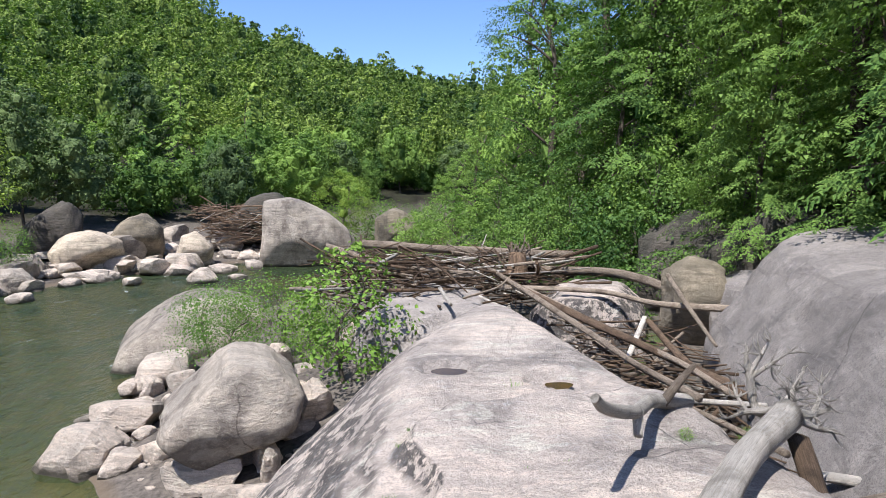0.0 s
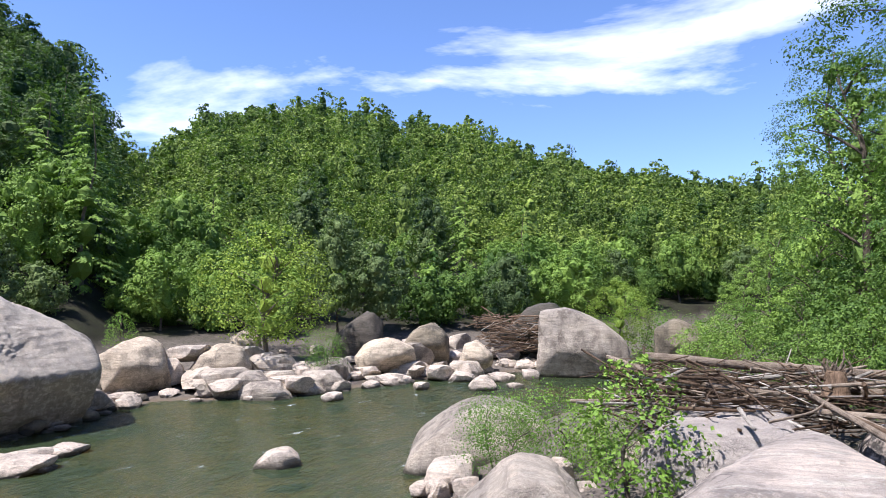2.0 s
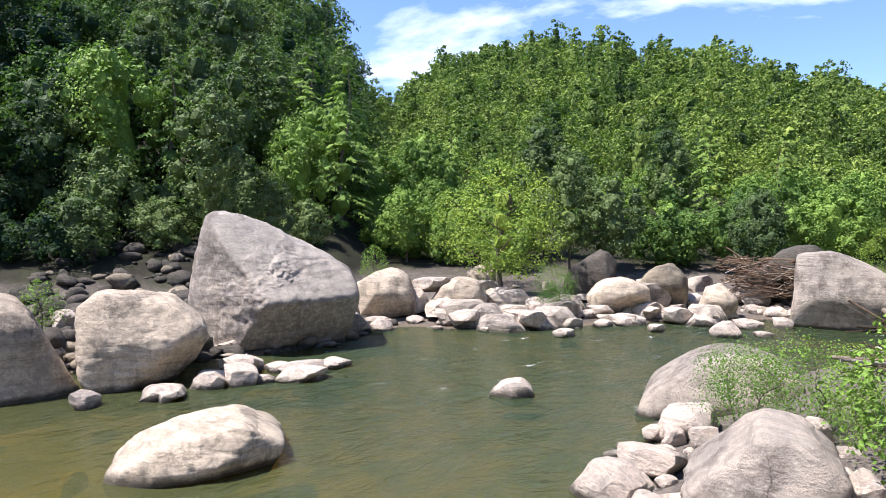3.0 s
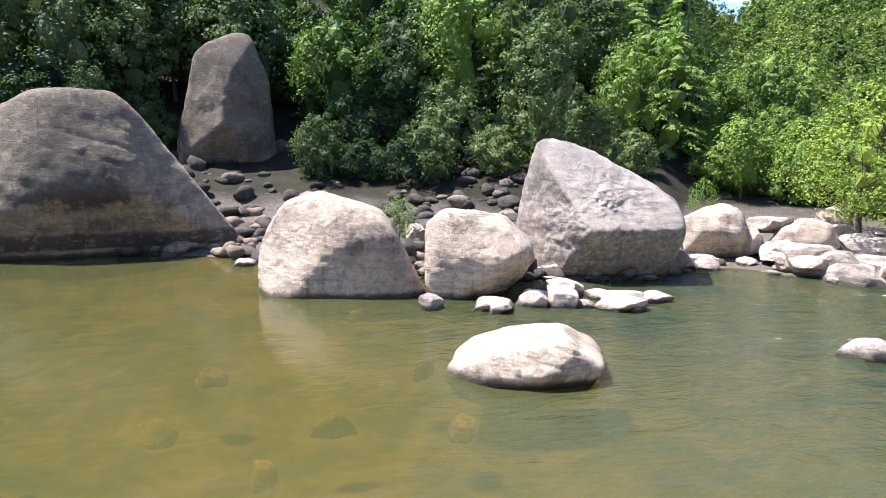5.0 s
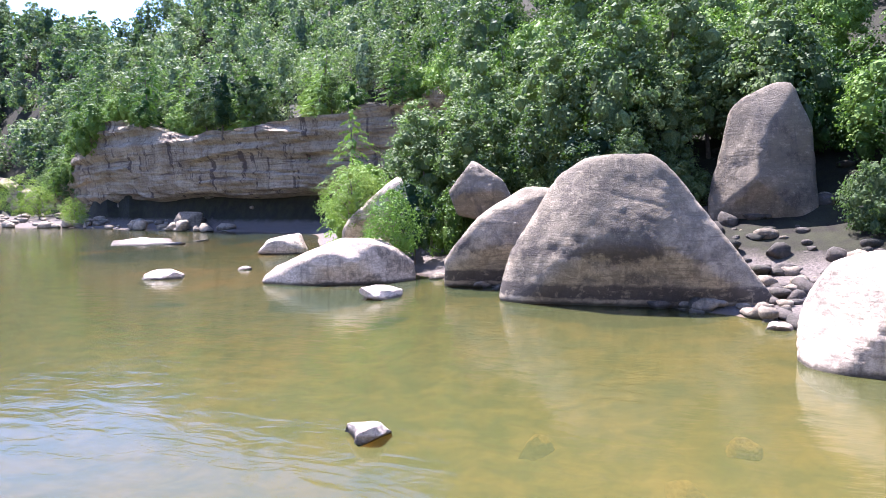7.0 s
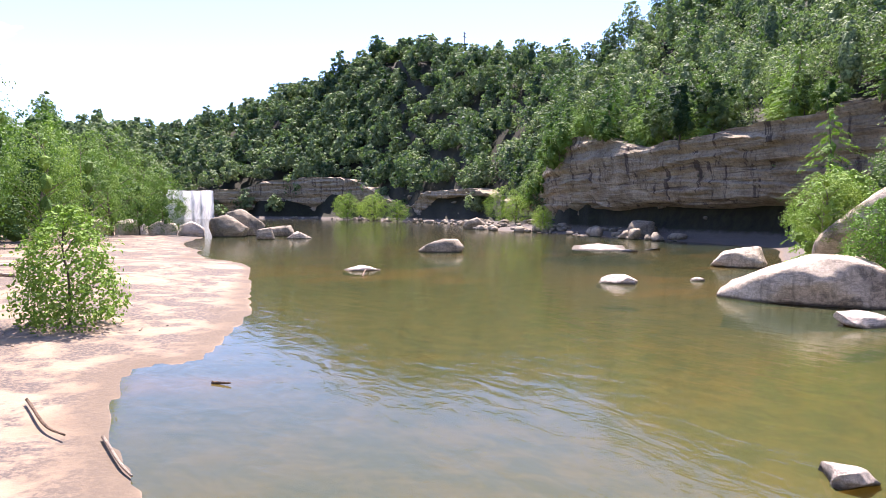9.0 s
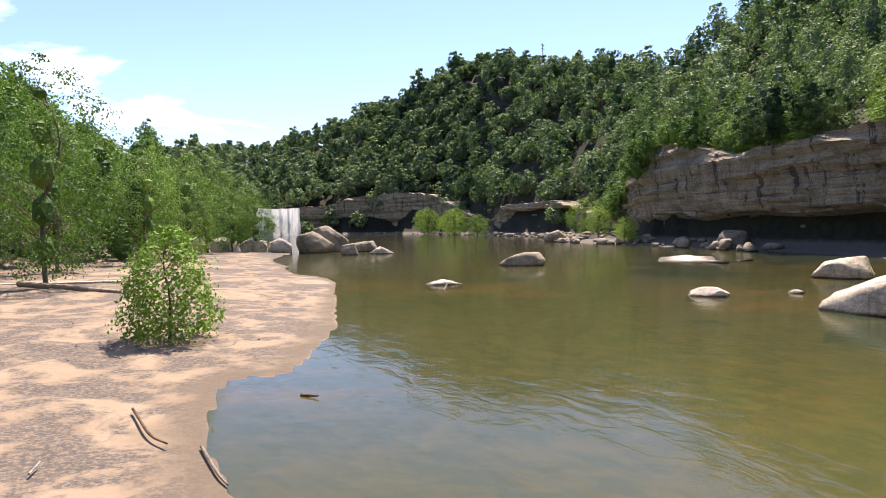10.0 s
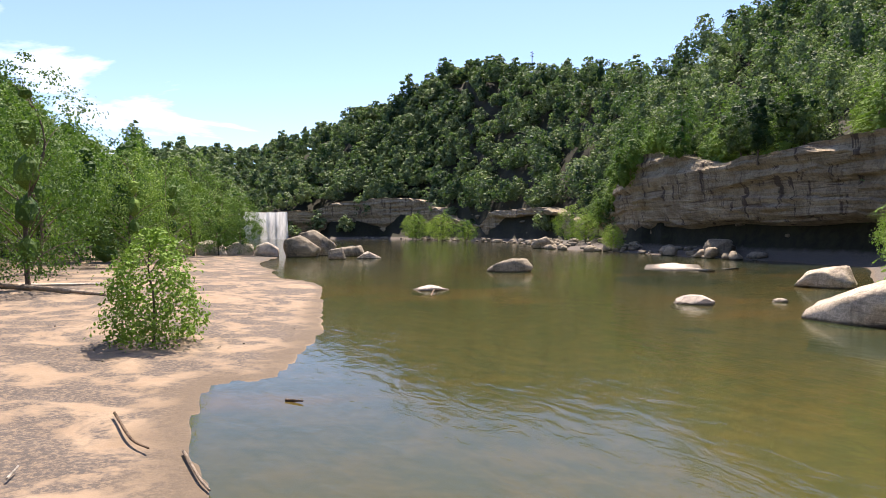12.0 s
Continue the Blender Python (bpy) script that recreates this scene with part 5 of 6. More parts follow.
def uprooted_trunk():
    ob = empty("uprooted_trunk", pose(0, 0, 0))
    tagged(ob, "silvery uprooted trunk with a spray of roots", "driftwood", "driftwood pile")
    part("trunk", tubes_mesh("trunk", [([(1.04, 2.49, 2.78), (1.58, 3.23, 2.80), (2.04, 3.78, 2.80)], [0.07, 0.078, 0.10], 14, 3)], M_WOOD_WHITE), ob)
    b = (2.04, 3.80, 2.82)
    main = [([b, (2.0, 4.03, 2.74), (1.95, 4.06, 2.97), (1.93, 4.08, 3.10)], [0.07, 0.05, 0.04, 0.016], 8, 1), ([(1.95, 4.06, 2.97), (2.0, 4.03, 3.10), (2.04, 4.02, 3.19)], [0.034, 0.024, 0.01], 7, 2),
            ([(1.96, 4.05, 2.95), (2.05, 4.0, 3.05), (2.14, 3.97, 3.13)], [0.03, 0.022, 0.008], 7, 3), ([b, (1.93, 4.0, 2.74), (1.85, 4.1, 2.66)], [0.05, 0.034, 0.012], 7, 4),
            ([b, (2.15, 3.9, 2.92), (2.22, 3.93, 3.03)], [0.05, 0.03, 0.012], 7, 5), ([b, (2.24, 3.85, 2.78), (2.35, 3.85, 2.83)], [0.06, 0.036, 0.014], 7, 6), ([b, (2.24, 3.8, 2.72), (2.37, 3.84, 2.68)], [0.05, 0.03, 0.012], 7, 7),
            ([(2.24, 3.85, 2.78), (2.30, 3.88, 2.88), (2.31, 3.9, 2.97)], [0.026, 0.018, 0.007], 6, 8), ([(1.93, 4.0, 2.74), (1.88, 4.05, 2.82), (1.86, 4.1, 2.9)], [0.024, 0.016, 0.006], 6, 9)]
    fine = []
    for k, (pts, rad, sides, s) in enumerate(main):
        rad = [q * 0.62 for q in rad]
        fine += spray(pts[-1], Vector(pts[-1]) - Vector(pts[0]), 4, 0.12, 0.010, 60 + k, 0.3) + spray(pts[-2], Vector(pts[-1]) - Vector(pts[0]), 5, 0.16, 0.011, 80 + k, 0.3)
        part("root", tubes_mesh("root", [(pts, rad, sides, s)], M_WOOD_WHITE), ob, "bleached antler-like root")
    part("root_tangle", tubes_mesh("root_tangle", fine + branching((2.1, 3.84, 2.82), (0.35, 0.5, 0.35), 10, 0.36, 0.013, 9, 0.7, 5), M_WOOD_WHITE), ob, "thin grey tangled rootlets")


def forked_log():
    ob = empty("forked_log", pose(0, 0, 0))
    tagged(ob, "bleached forked log lying on the boulder", "driftwood", "driftwood pile")
    part("trunk", tubes_mesh("trunk", [([(0.70, 2.90, 3.20), (0.79, 3.05, 3.10), (1.08, 3.55, 2.90), (1.36, 4.15, 2.75), (1.62, 4.48, 2.63), (1.80, 4.66, 2.58)], [0.022, 0.030, 0.036, 0.044, 0.052, 0.056], 12, 5)], M_WOOD_WHITE), ob)
    part("branch", tubes_mesh("branch", [([(1.50, 4.32, 2.68), (1.66, 4.44, 2.80), (1.78, 4.50, 2.90)], [0.034, 0.026, 0.016], 9, 6)], M_WOOD), ob)
    part("stub", tubes_mesh("stub", [([(1.12, 3.62, 2.88), (1.09, 3.50, 2.78)], [0.032, 0.024], 9, 7)], M_WOOD_WHITE), ob)


def upturned_stump():
    ob = empty("stump", pose(0, 0, 0))
    tagged(ob, "grey splintered stump standing on the pile", "driftwood", "driftwood pile")
    part("trunk", tubes_mesh("trunk", [([(1.4, 12.4, 2.35), (1.42, 12.45, 2.75)], [0.24, 0.16], 12, 4)], M_WOOD_DARK), ob)
    part("splinters", tubes_mesh("splinters", spray((1.41, 12.45, 2.6), (0, 0, 1.6), 34, 0.5, 0.04, 29, 0.5), M_WOOD), ob)


uprooted_trunk()
forked_log()
upturned_stump()


# ---- trees and bushes ----
def crown_points(rs, clumps, per, shape, clump_size, flat=0.55, boughs=False):
    """Leaf places on the outer sides of lobes; shape: rows (height, radius) of the crown's outline. boughs: long drooping sprays."""
    hs, rads = np.array(shape).T
    grid = np.linspace(hs[0], hs[-1], 200)
    w = np.cumsum(np.interp(grid, hs, rads) + 0.12)
    h = np.interp((np.arange(clumps) + rs.uniform(0.1, 0.9, clumps)) / clumps, w / w[-1], grid)
    R = np.interp(h, hs, rads)
    a = np.arange(clumps) * 2.39996 + rs.normal(size=clumps) * 0.45
    lobes = 0.84 + 0.16 * np.sin(3 * a + rs.uniform(0, 6.28) + h * 0.6) * np.sin(2 * a + rs.uniform(0, 6.28) - h * 0.4)
    q = np.where(rs.random(clumps) < 0.86, rs.uniform(0.70, 1.02, clumps), rs.uniform(0.3, 0.7, clumps)) * (lobes + 0.1)
    c = np.stack([np.cos(a) * R * q, np.sin(a) * R * q, h], 1)
    s = clump_size * rs.uniform(0.6, 1.3, clumps) * np.clip(R / (0.6 * rads.max()), 0.45, 1.0)
    p = rs.normal(size=(clumps, per, 3))
    p /= np.linalg.norm(p, axis=2)[:, :, None]
    mid = np.array([0, 0, hs[0] + 0.40 * (hs[-1] - hs[0])])
    away = (c - mid) / (np.linalg.norm(c - mid, axis=1)[:, None] + 1e-3)
    if boughs:
        out = np.stack([np.cos(a), np.sin(a), 0 * a], 1)[:, None, :]
        side = np.stack([-np.sin(a), np.cos(a), 0 * a], 1)[:, None, :]
        along = rs.uniform(-1.3, 1.3, (clumps, per, 1)) * s[:, None, None]
        wide = rs.normal(size=(clumps, per, 1)) * s[:, None, None] * 0.32 * (1.25 - np.abs(along) / (1.6 * s[:, None, None]))
        p = out * along + side * wide + np.array([0, 0, 1]) * (rs.normal(size=(clumps, per, 1)) * 0.05 - 0.22 * np.maximum(along / s[:, None, None] + 1, 0) ** 1.5 * s[:, None, None] - 0.5 * wide ** 2)
        way = (out + np.sign(wide) * side * 0.9 - np.array([0, 0, 0.25])).reshape(-1, 3)
        face = out * 0.75 + np.zeros_like(p) + [0, 0, 0.3]
        return (c[:, None, :] + p).reshape(-1, 3), face.reshape(-1, 3), c, s, way
    lean = away[:, None, :] * 0.6 + np.array([0, 0, 0.45])
    p = p * np.sign((p * lean).sum(2) + 0.42)[:, :, None]
    face = p + 0.25 * away[:, None, :]
    ragged = 1 + 0.22 * np.sin(p[:, :, :1] * 5 + c[:, None, :1] * 3) * np.sin(p[:, :, 1:2] * 5 + c[:, None, 1:2] * 3 + p[:, :, 2:] * 4)
    p = p * ragged * np.where(rs.random((clumps, per, 1)) < 0.7, rs.uniform(0.62, 1.04, (clumps, per, 1)), rs.uniform(0.95, 1.32, (clumps, per, 1))) * s[:, None, None]
    p[:, :, 2] *= flat
    p[:, :, 2] -= 0.12 * np.hypot(p[:, :, 0], p[:, :, 1])
    return (c[:, None, :] + p).reshape(-1, 3), face.reshape(-1, 3), c, s, None


def crown(rs, clumps, per, shape, clump_size, flat, leaf, up, loose=1.0, simple=False, boughs=False, aspect=0.62, core=0.0):
    """Leaves and lobe centres of a crown. core: size of solid blobs added inside it to block light and view."""
    pts, face, c, s, way = crown_points(rs, clumps, per, shape, clump_size, flat, boughs)
    V, T = leaves(pts, face, leaf, rs, up, aspect, loose, simple, way)
    if core:
        d, tri = ico(1)
        low, top = shape[0][0], shape[-1][0]
        rows = [(x, r * 0.5) for x, r in zip(c, s)] if core > 0.7 else []
        rows += [(np.array([0, 0, z]), 0.6 * core * float(np.interp(z, *np.array(shape).T))) for z in np.linspace(low + 0.12 * (top - low), low + 0.84 * (top - low), 5)]
        for x, r in rows:
            W = d * (r * rs.uniform(0.75, 1.1, (len(d), 1))) * [1, 1, flat if r < 0.5 * clump_size else 1.2] + x - [0, 0, 0.08 * r]
            T = np.concatenate([T, tri + len(V)])
            V = np.concatenate([V, W])
    return V, T, c


ROUND = [(2.2, 1.0), (3.4, 2.9), (5.4, 4.1), (7.5, 3.7), (9.7, 2.4), (11.3, 0.5)]
TALL = [(2.8, 0.9), (4.8, 2.6), (8.0, 3.3), (11.0, 2.7), (13.6, 1.6), (15.3, 0.3)]
CONE = [(0.4, 3.2), (3.0, 3.5), (6.0, 3.0), (10.0, 2.0), (13.6, 0.9), (15.6, 0.1)]
LOW = [(0.2, 2.4), (1.6, 3.8), (3.6, 3.8), (5.6, 2.8), (7.2, 0.8)]


def tree_model(seed, shape, clumps, per, leaf, clump_size, mat, name, label, flat=0.6, up=0.35, trunk=0.16, bark=None, loose=0.5, simple=False, boughs=False, aspect=0.62, core=0.0):
    rs = np.random.default_rng(seed)
    V, T, c = crown(rs, clumps, per, shape, clump_size, flat, leaf, up, loose, simple, boughs, aspect, core)
    ob = empty(name, pose(0, 0, -500))
    tagged(ob, label, "tree")
    top = shape[-1][0]
    bend = rs.normal(size=(3, 2)) * 0.25
    specs = [([(0, 0, -0.6), (bend[0, 0], bend[0, 1], top * 0.35), (bend[1, 0], bend[1, 1], top * 0.65), (bend[2, 0], bend[2, 1], top * 0.93)], [trunk * 1.25, trunk * 0.85, trunk * 0.5, trunk * 0.12], 6, seed)]
    for k in rs.choice(len(c), 6 if clump_size > 0.84 else 18, replace=False):
        e = c[k]
        z0 = max(top * 0.12, e[2] - 0.45 * math.hypot(e[0], e[1]) - 0.3)
        f = z0 / top
        b = np.array([np.interp(f, [0, 0.35, 0.65, 0.93], [0, *bend[:, 0]]), np.interp(f, [0, 0.35, 0.65, 0.93], [0, *bend[:, 1]]), z0])
        m = (b + e) / 2 + np.array([0, 0, 0.15])
        specs.append(([tuple(b), tuple(m), tuple(e)], [trunk * 0.32, trunk * 0.2, trunk * 0.06], 4, seed + int(k)))
    part("trunk", tubes_mesh("trunk", specs, bark or M_BARK), ob)
    part("crown", mesh_from("crown", V, T, mat, False), ob)
    return ob


def clear_of_water(x, y):
    return float(terrain([[x, y]])[0])


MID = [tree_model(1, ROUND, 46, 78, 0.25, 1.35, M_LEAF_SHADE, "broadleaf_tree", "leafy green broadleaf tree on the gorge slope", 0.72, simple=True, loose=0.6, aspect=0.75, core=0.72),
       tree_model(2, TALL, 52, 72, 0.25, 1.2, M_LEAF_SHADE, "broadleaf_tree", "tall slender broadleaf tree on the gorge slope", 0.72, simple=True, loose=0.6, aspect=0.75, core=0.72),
       tree_model(3, ROUND, 50, 76, 0.25, 1.3, M_LEAF, "broadleaf_tree", "sunlit green broadleaf tree on the gorge slope", 0.72, simple=True, loose=0.6, aspect=0.75, core=0.72),
       tree_model(4, CONE, 110, 40, 0.36, 0.9, M_LEAF_DARK, "hemlock_tree", "dark hemlock on the gorge slope", 0.28, 0.5, simple=True, boughs=True, aspect=0.3, loose=0.3, core=0.5),
       tree_model(5, LOW, 40, 80, 0.25, 1.25, M_LEAF, "broadleaf_tree", "low bushy tree at the foot of the slope", 0.72, simple=True, loose=0.6, aspect=0.75, core=0.72)]


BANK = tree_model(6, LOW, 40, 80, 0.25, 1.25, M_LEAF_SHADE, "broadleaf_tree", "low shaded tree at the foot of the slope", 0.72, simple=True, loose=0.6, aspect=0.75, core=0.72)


def plant_wood(rows, models, group, seed, weights=None):
    r = random.Random(seed)
    for x, y, s in rows:
        z = clear_of_water(x, y)
        src = r.choices(models, weights)[0]
        ob = copy_thing(src, pose(x, y, z, r.uniform(-4, 4), r.uniform(-4, 4), r.uniform(0, 360)) @ Matrix.Diagonal((s, s, s * r.uniform(0.85, 1.2), 1)))
        tagged(ob, group=group)


def spots(seed, yaw, dist, gap, size):
    """Tree places between two bearings and two distances, about gap apart, on dry ground."""
    r = random.Random(seed)
    out, tries = [], 0
    area = radians(yaw[1] - yaw[0]) * (dist[1] ** 2 - dist[0] ** 2) / 2
    want = int(area / gap ** 2 * 1.05)
    while len(out) < want and tries < want * 12:
        tries += 1
        a, d = radians(r.uniform(*yaw)), math.sqrt(r.uniform(dist[0] ** 2, dist[1] ** 2))
        x, y = -math.sin(a) * d, math.cos(a) * d
        if all((x - u) ** 2 + (y - v) ** 2 > (gap * 0.62) ** 2 for u, v, _ in out):
            out.append((x, y, r.uniform(*size)))
    P = np.array([(x, y) for x, y, _ in out])
    wet = inside(P, NEAR_BANK + FAR_BANK)
    near = np.minimum(reach(P, NEAR_BANK), reach(P, FAR_BANK))
    return [o for o, w, n in zip(out, wet, near) if not w and n > 5.0 and math.hypot(o[0] + 38.5, o[1] - 1.1) > 4.5 and math.hypot(o[0] + 37, o[1] + 14) > 3]


plant_wood(spots(1, (50, 117), (40, 60), 3.7, (0.45, 0.8)), MID, "gorge slope trees", 1, [3, 3, 2, 1, 2])
plant_wood(spots(3, (-4, 50), (38, 58), 3.6, (0.32, 0.62)), MID, "hillside trees", 3, [0.8, 1, 5, 1.2, 3])
plant_wood([(-9, 62, 0.5), (-6.5, 66, 0.55), (-4, 63, 0.5), (-1.5, 66, 0.55), (1.5, 63, 0.5), (4, 67, 0.6), (-3, 70, 0.7), (0.5, 71, 0.7), (-7.5, 71, 0.7), (6.5, 63, 0.5), (4, 56, 0.45), (7, 52, 0.5), (-6.8, 58, 0.4), (-8.5, 54, 0.45), (8, 46, 0.5)], MID, "hillside trees", 16, [0.6, 0.6, 4, 1, 4])
plant_wood([(-40, -17, 0.5), (-37.5, -18.5, 0.4), (-42, -12, 0.55), (-43.5, -20, 0.6), (-39, -21.5, 0.45), (-45, -15, 0.6), (-41, -24, 0.6), (-47, -22, 0.7), (-46, -28, 0.7), (-50, -18, 0.8), (-44, -8, 0.6), (-51, -25, 0.8), (-52, -31, 0.8), (-56, -24, 0.9)], MID, "gorge slope trees", 15, [2, 2, 2, 1, 2])
plant_wood(spots(8, (54, 116), (34.5, 42), 3.0, (0.26, 0.56)), [BANK, MID[1]], "bank shrubs", 9, [3, 1])


CLIFF_YAW = sorted((math.degrees(math.atan2(-x, y)), math.hypot(x, y)) for x, y in CLIFF[:14])


def behind_cliff(x, y):
    yaw, d = math.degrees(math.atan2(-x, y)), math.hypot(x, y)
    return not 112 < yaw < 164 or d > float(np.interp(yaw, [a for a, _ in CLIFF_YAW], [b for _, b in CLIFF_YAW])) + 1.5


def cliff_top_trees():
    r = random.Random(41)
    for (x0, y0), (x1, y1) in zip(CLIFF[:7], CLIFF[1:8]):
        d = Vector((x1 - x0, y1 - y0))
        n = Vector((d.y, -d.x)).normalized()
        n = n if n.x < 0 else -n
        for k in range(max(3, int(d.length / (2.8 if y0 > -84 else 1.7)))):
            u, q = r.random(), r.uniform(-3.4, 4.0)
            p = Vector((x0, y0)) + d * u + n * q
            s = r.uniform(0.5, 0.95)
            low = float(np.interp(math.degrees(math.atan2(-p.x, p.y)), *np.array(CLIFF_TOP).T)) - 0.5 + 0.12 * q
            ob = copy_thing(r.choice([MID[4], MID[0], MID[4], MID[3]]), pose(p.x, p.y, low, r.uniform(-8, 8), r.uniform(-8, 8), r.uniform(0, 360)) @ Matrix.Diagonal((s, s, s, 1)))
            tagged(ob, "bushy green tree overhanging the cliff edge", group="cliff top trees")


cliff_top_trees()


def far_wood(name, label, seed, areas, leaf_count, leaf, mats):
    """A distant wood as one mesh of many crowns."""
    rs = np.random.default_rng(seed)
    VV, TT, base = [], [], 0
    for yaw, dist, gap, size in areas:
        places = [p for p in spots(seed + int(dist[0]), yaw, dist, gap, size) if behind_cliff(p[0], p[1])]
        zs = terrain([(x, y) for x, y, _ in places])
        for (x, y, s), z in zip(places, zs):
            shape = [ROUND, TALL, ROUND, ROUND, LOW, CONE][rs.choice(6, p=[0.24, 0.16, 0.2, 0.2, 0.14, 0.06])][1:]
            d = math.hypot(x, y)
            size = 0.0034 * leaf * max(d, 60) / s
            n = int(np.clip(leaf_count * 190 / d, 18, 30))
            V, T, _ = crown(rs, n, int(np.clip(30 * 150 / d, 25, 40)), shape, 1.4, 0.75, size, 0.3, loose=0.6, simple=True, aspect=0.8, core=0.62)
            V = V * [1, 1, rs.uniform(0.7, 1.08)]
            VV.append(V * s + [x, y, z])
            TT.append(T + base)
            base += len(V)
    return tagged(new(name, mesh_from(name, np.concatenate(VV), np.concatenate(TT), mats, False)), label, "woods", kind="stuff")


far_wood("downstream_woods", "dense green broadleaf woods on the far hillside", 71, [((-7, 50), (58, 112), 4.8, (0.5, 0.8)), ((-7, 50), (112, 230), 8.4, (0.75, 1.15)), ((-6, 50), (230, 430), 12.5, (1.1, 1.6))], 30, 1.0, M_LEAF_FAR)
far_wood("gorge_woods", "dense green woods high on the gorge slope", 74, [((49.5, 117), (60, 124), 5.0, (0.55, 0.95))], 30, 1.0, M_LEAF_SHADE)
far_wood("upstream_woods", "dense shaded woods above the cliffs", 72, [((112, 143), (90, 240), 7.0, (0.75, 1.2)), ((140, 148), (180, 380), 9.5, (0.9, 1.5)), ((147, 164), (240, 540), 9.2, (1.0, 1.6)), ((156, 182), (440, 700), 15.0, (1.3, 2.0))], 30, 1.0, M_LEAF_HAZE)
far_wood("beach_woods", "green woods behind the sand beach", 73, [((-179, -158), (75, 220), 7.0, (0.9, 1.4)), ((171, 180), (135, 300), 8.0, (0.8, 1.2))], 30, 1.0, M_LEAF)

NEAR_TREES = [tree_model(21, [(0.0, 2.8), (3, 3.5), (8, 3.2), (12, 2.2), (16, 0.5)], 210, 180, 0.135, 0.85, M_LEAF_DARK, "hemlock_tree", "dense dark hemlock on the near slope", 0.22, 0.5, simple=True, boughs=True, aspect=0.30, loose=0.35, core=0.3),
              tree_model(22, [(0.6, 2.0), (4, 3.0), (9, 2.9), (13, 1.9), (15, 0.4)], 130, 190, 0.080, 0.66, M_LEAF, "broadleaf_tree", "tall leafy tree on the near slope", 0.5, simple=True, aspect=0.75, loose=0.5, core=0.3),
              tree_model(23, [(0.4, 1.6), (3, 2.5), (6, 2.1), (8, 0.6)], 90, 120, 0.085, 0.52, M_LEAF, "broadleaf_tree", "light green young tree behind the driftwood", 0.5, simple=True, aspect=0.75, loose=0.5, core=0.3),
              tree_model(24, [(0.0, 1.3), (0.8, 1.8), (1.8, 1.5), (2.6, 0.5)], 48, 90, 0.075, 0.42, M_LEAF, "shrub", "leafy green shrub at the foot of the slope", trunk=0.04, simple=True, aspect=0.75)]
plant_wood([(4.4, 12.6, 0.7), (5.2, 15.8, 1.1), (6.4, 15.6, 1.1), (4.2, 15.2, 0.7), (4.6, 17.6, 1.0), (6.0, 18.0, 1.1), (3.6, 18.4, 0.9), (2.6, 17.4, 0.7), (4.9, 20.4, 1.1), (3.2, 21.8, 1.0), (1.8, 20.5, 0.7), (2.0, 24, 1.0), (0.4, 23, 0.8), (3.6, 24.5, 1.2), (-0.8, 26, 0.8)], NEAR_TREES[3:], "slope shrubs", 12)
# The trees at x 8.8 and 9.6 are unseen, added to shade the wall.
plant_wood([(7.0, 16.8, 0.9), (7.9, 14.0, 0.95), (7.4, 11.6, 0.9), (8.4, 9.4, 0.9), (9.2, 17.5, 1.0), (6.3, 19.5, 0.85), (9.0, 20.5, 1.0), (10.5, 15.5, 1.0), (10.5, 18.5, 1.1), (9.6, 12.2, 0.9), (12, 14, 1.1), (11.5, 22, 1.1), (8.2, 23, 1.0), (12.5, 10, 1.0), (7.4, 30, 0.9), (8.8, 5.8, 0.72), (9.6, 3.2, 0.8), (6.0, 12.0, 0.42), (6.9, 10.6, 0.45), (7.6, 8.9, 0.45), (6.4, 13.8, 0.5)], NEAR_TREES[:2], "near slope trees", 5, [3, 2])
plant_wood([(5.6, 21.5, 0.9), (4.2, 25.5, 1.1), (6.2, 26.5, 1.2), (3.0, 30, 0.72), (5.0, 33, 1.1), (2.0, 36, 0.75), (8, 38, 1.3), (4.4, 41, 1.0), (1.0, 45, 0.8), (6, 47, 1.3)], NEAR_TREES[1:3], "near slope trees", 6, [2, 3])
# Unseen tree added above the wall; it shades the rock's top.
shade = copy_thing(NEAR_TREES[1], pose(8.6, 7.6, 3.2, 0, -4, 40) @ Matrix.Diagonal((0.85, 0.85, 0.8, 1)))
tagged(shade, "leafy tree added on top of the rock wall, out of view", group="near slope trees")
BUSH = [tree_model(31, [(0.2, 0.9), (0.9, 1.5), (2.0, 1.4), (3.0, 0.9), (3.9, 0.3)], 40, 32, 0.17, 0.55, M_LEAF_FRESH, "sycamore_bush", "bright green young sycamore bush", 0.8, 0.4, 0.05, loose=0.7),
        tree_model(32, [(0.1, 0.6), (0.5, 1.0), (1.1, 0.9), (1.6, 0.4)], 36, 90, 0.055, 0.46, M_LEAF_FRESH, "willow_bush", "small-leaved green shrub among the boulders", 0.9, 0.3, 0.02, loose=0.8),
        tree_model(33, [(0.8, 1.2), (2.2, 2.7), (4.0, 2.9), (5.2, 2.0), (6.2, 0.6)], 120, 60, 0.13, 0.65, M_LEAF_SUN, "sycamore_tree", "yellow-green young sycamore on the river bank", 0.6, 0.5, 0.09, core=0.3, loose=0.6),
        tree_model(34, [(0.0, 1.1), (0.7, 1.6), (1.8, 1.5), (2.9, 1.0), (3.9, 0.3)], 120, 46, 0.15, 0.5, M_LEAF_FRESH, "sycamore_bush", "dense bright green sycamore bush", 0.8, 0.4, 0.05, loose=0.6),
        tree_model(35, [(0.5, 1.2), (1.8, 2.5), (3.8, 2.8), (5.4, 2.0), (6.8, 0.5)], 125, 64, 0.085, 0.62, M_LEAF, "sycamore_tree", "young sycamore on the sand beach", 0.6, 0.4, 0.09, core=0.3, simple=True, aspect=0.75)]


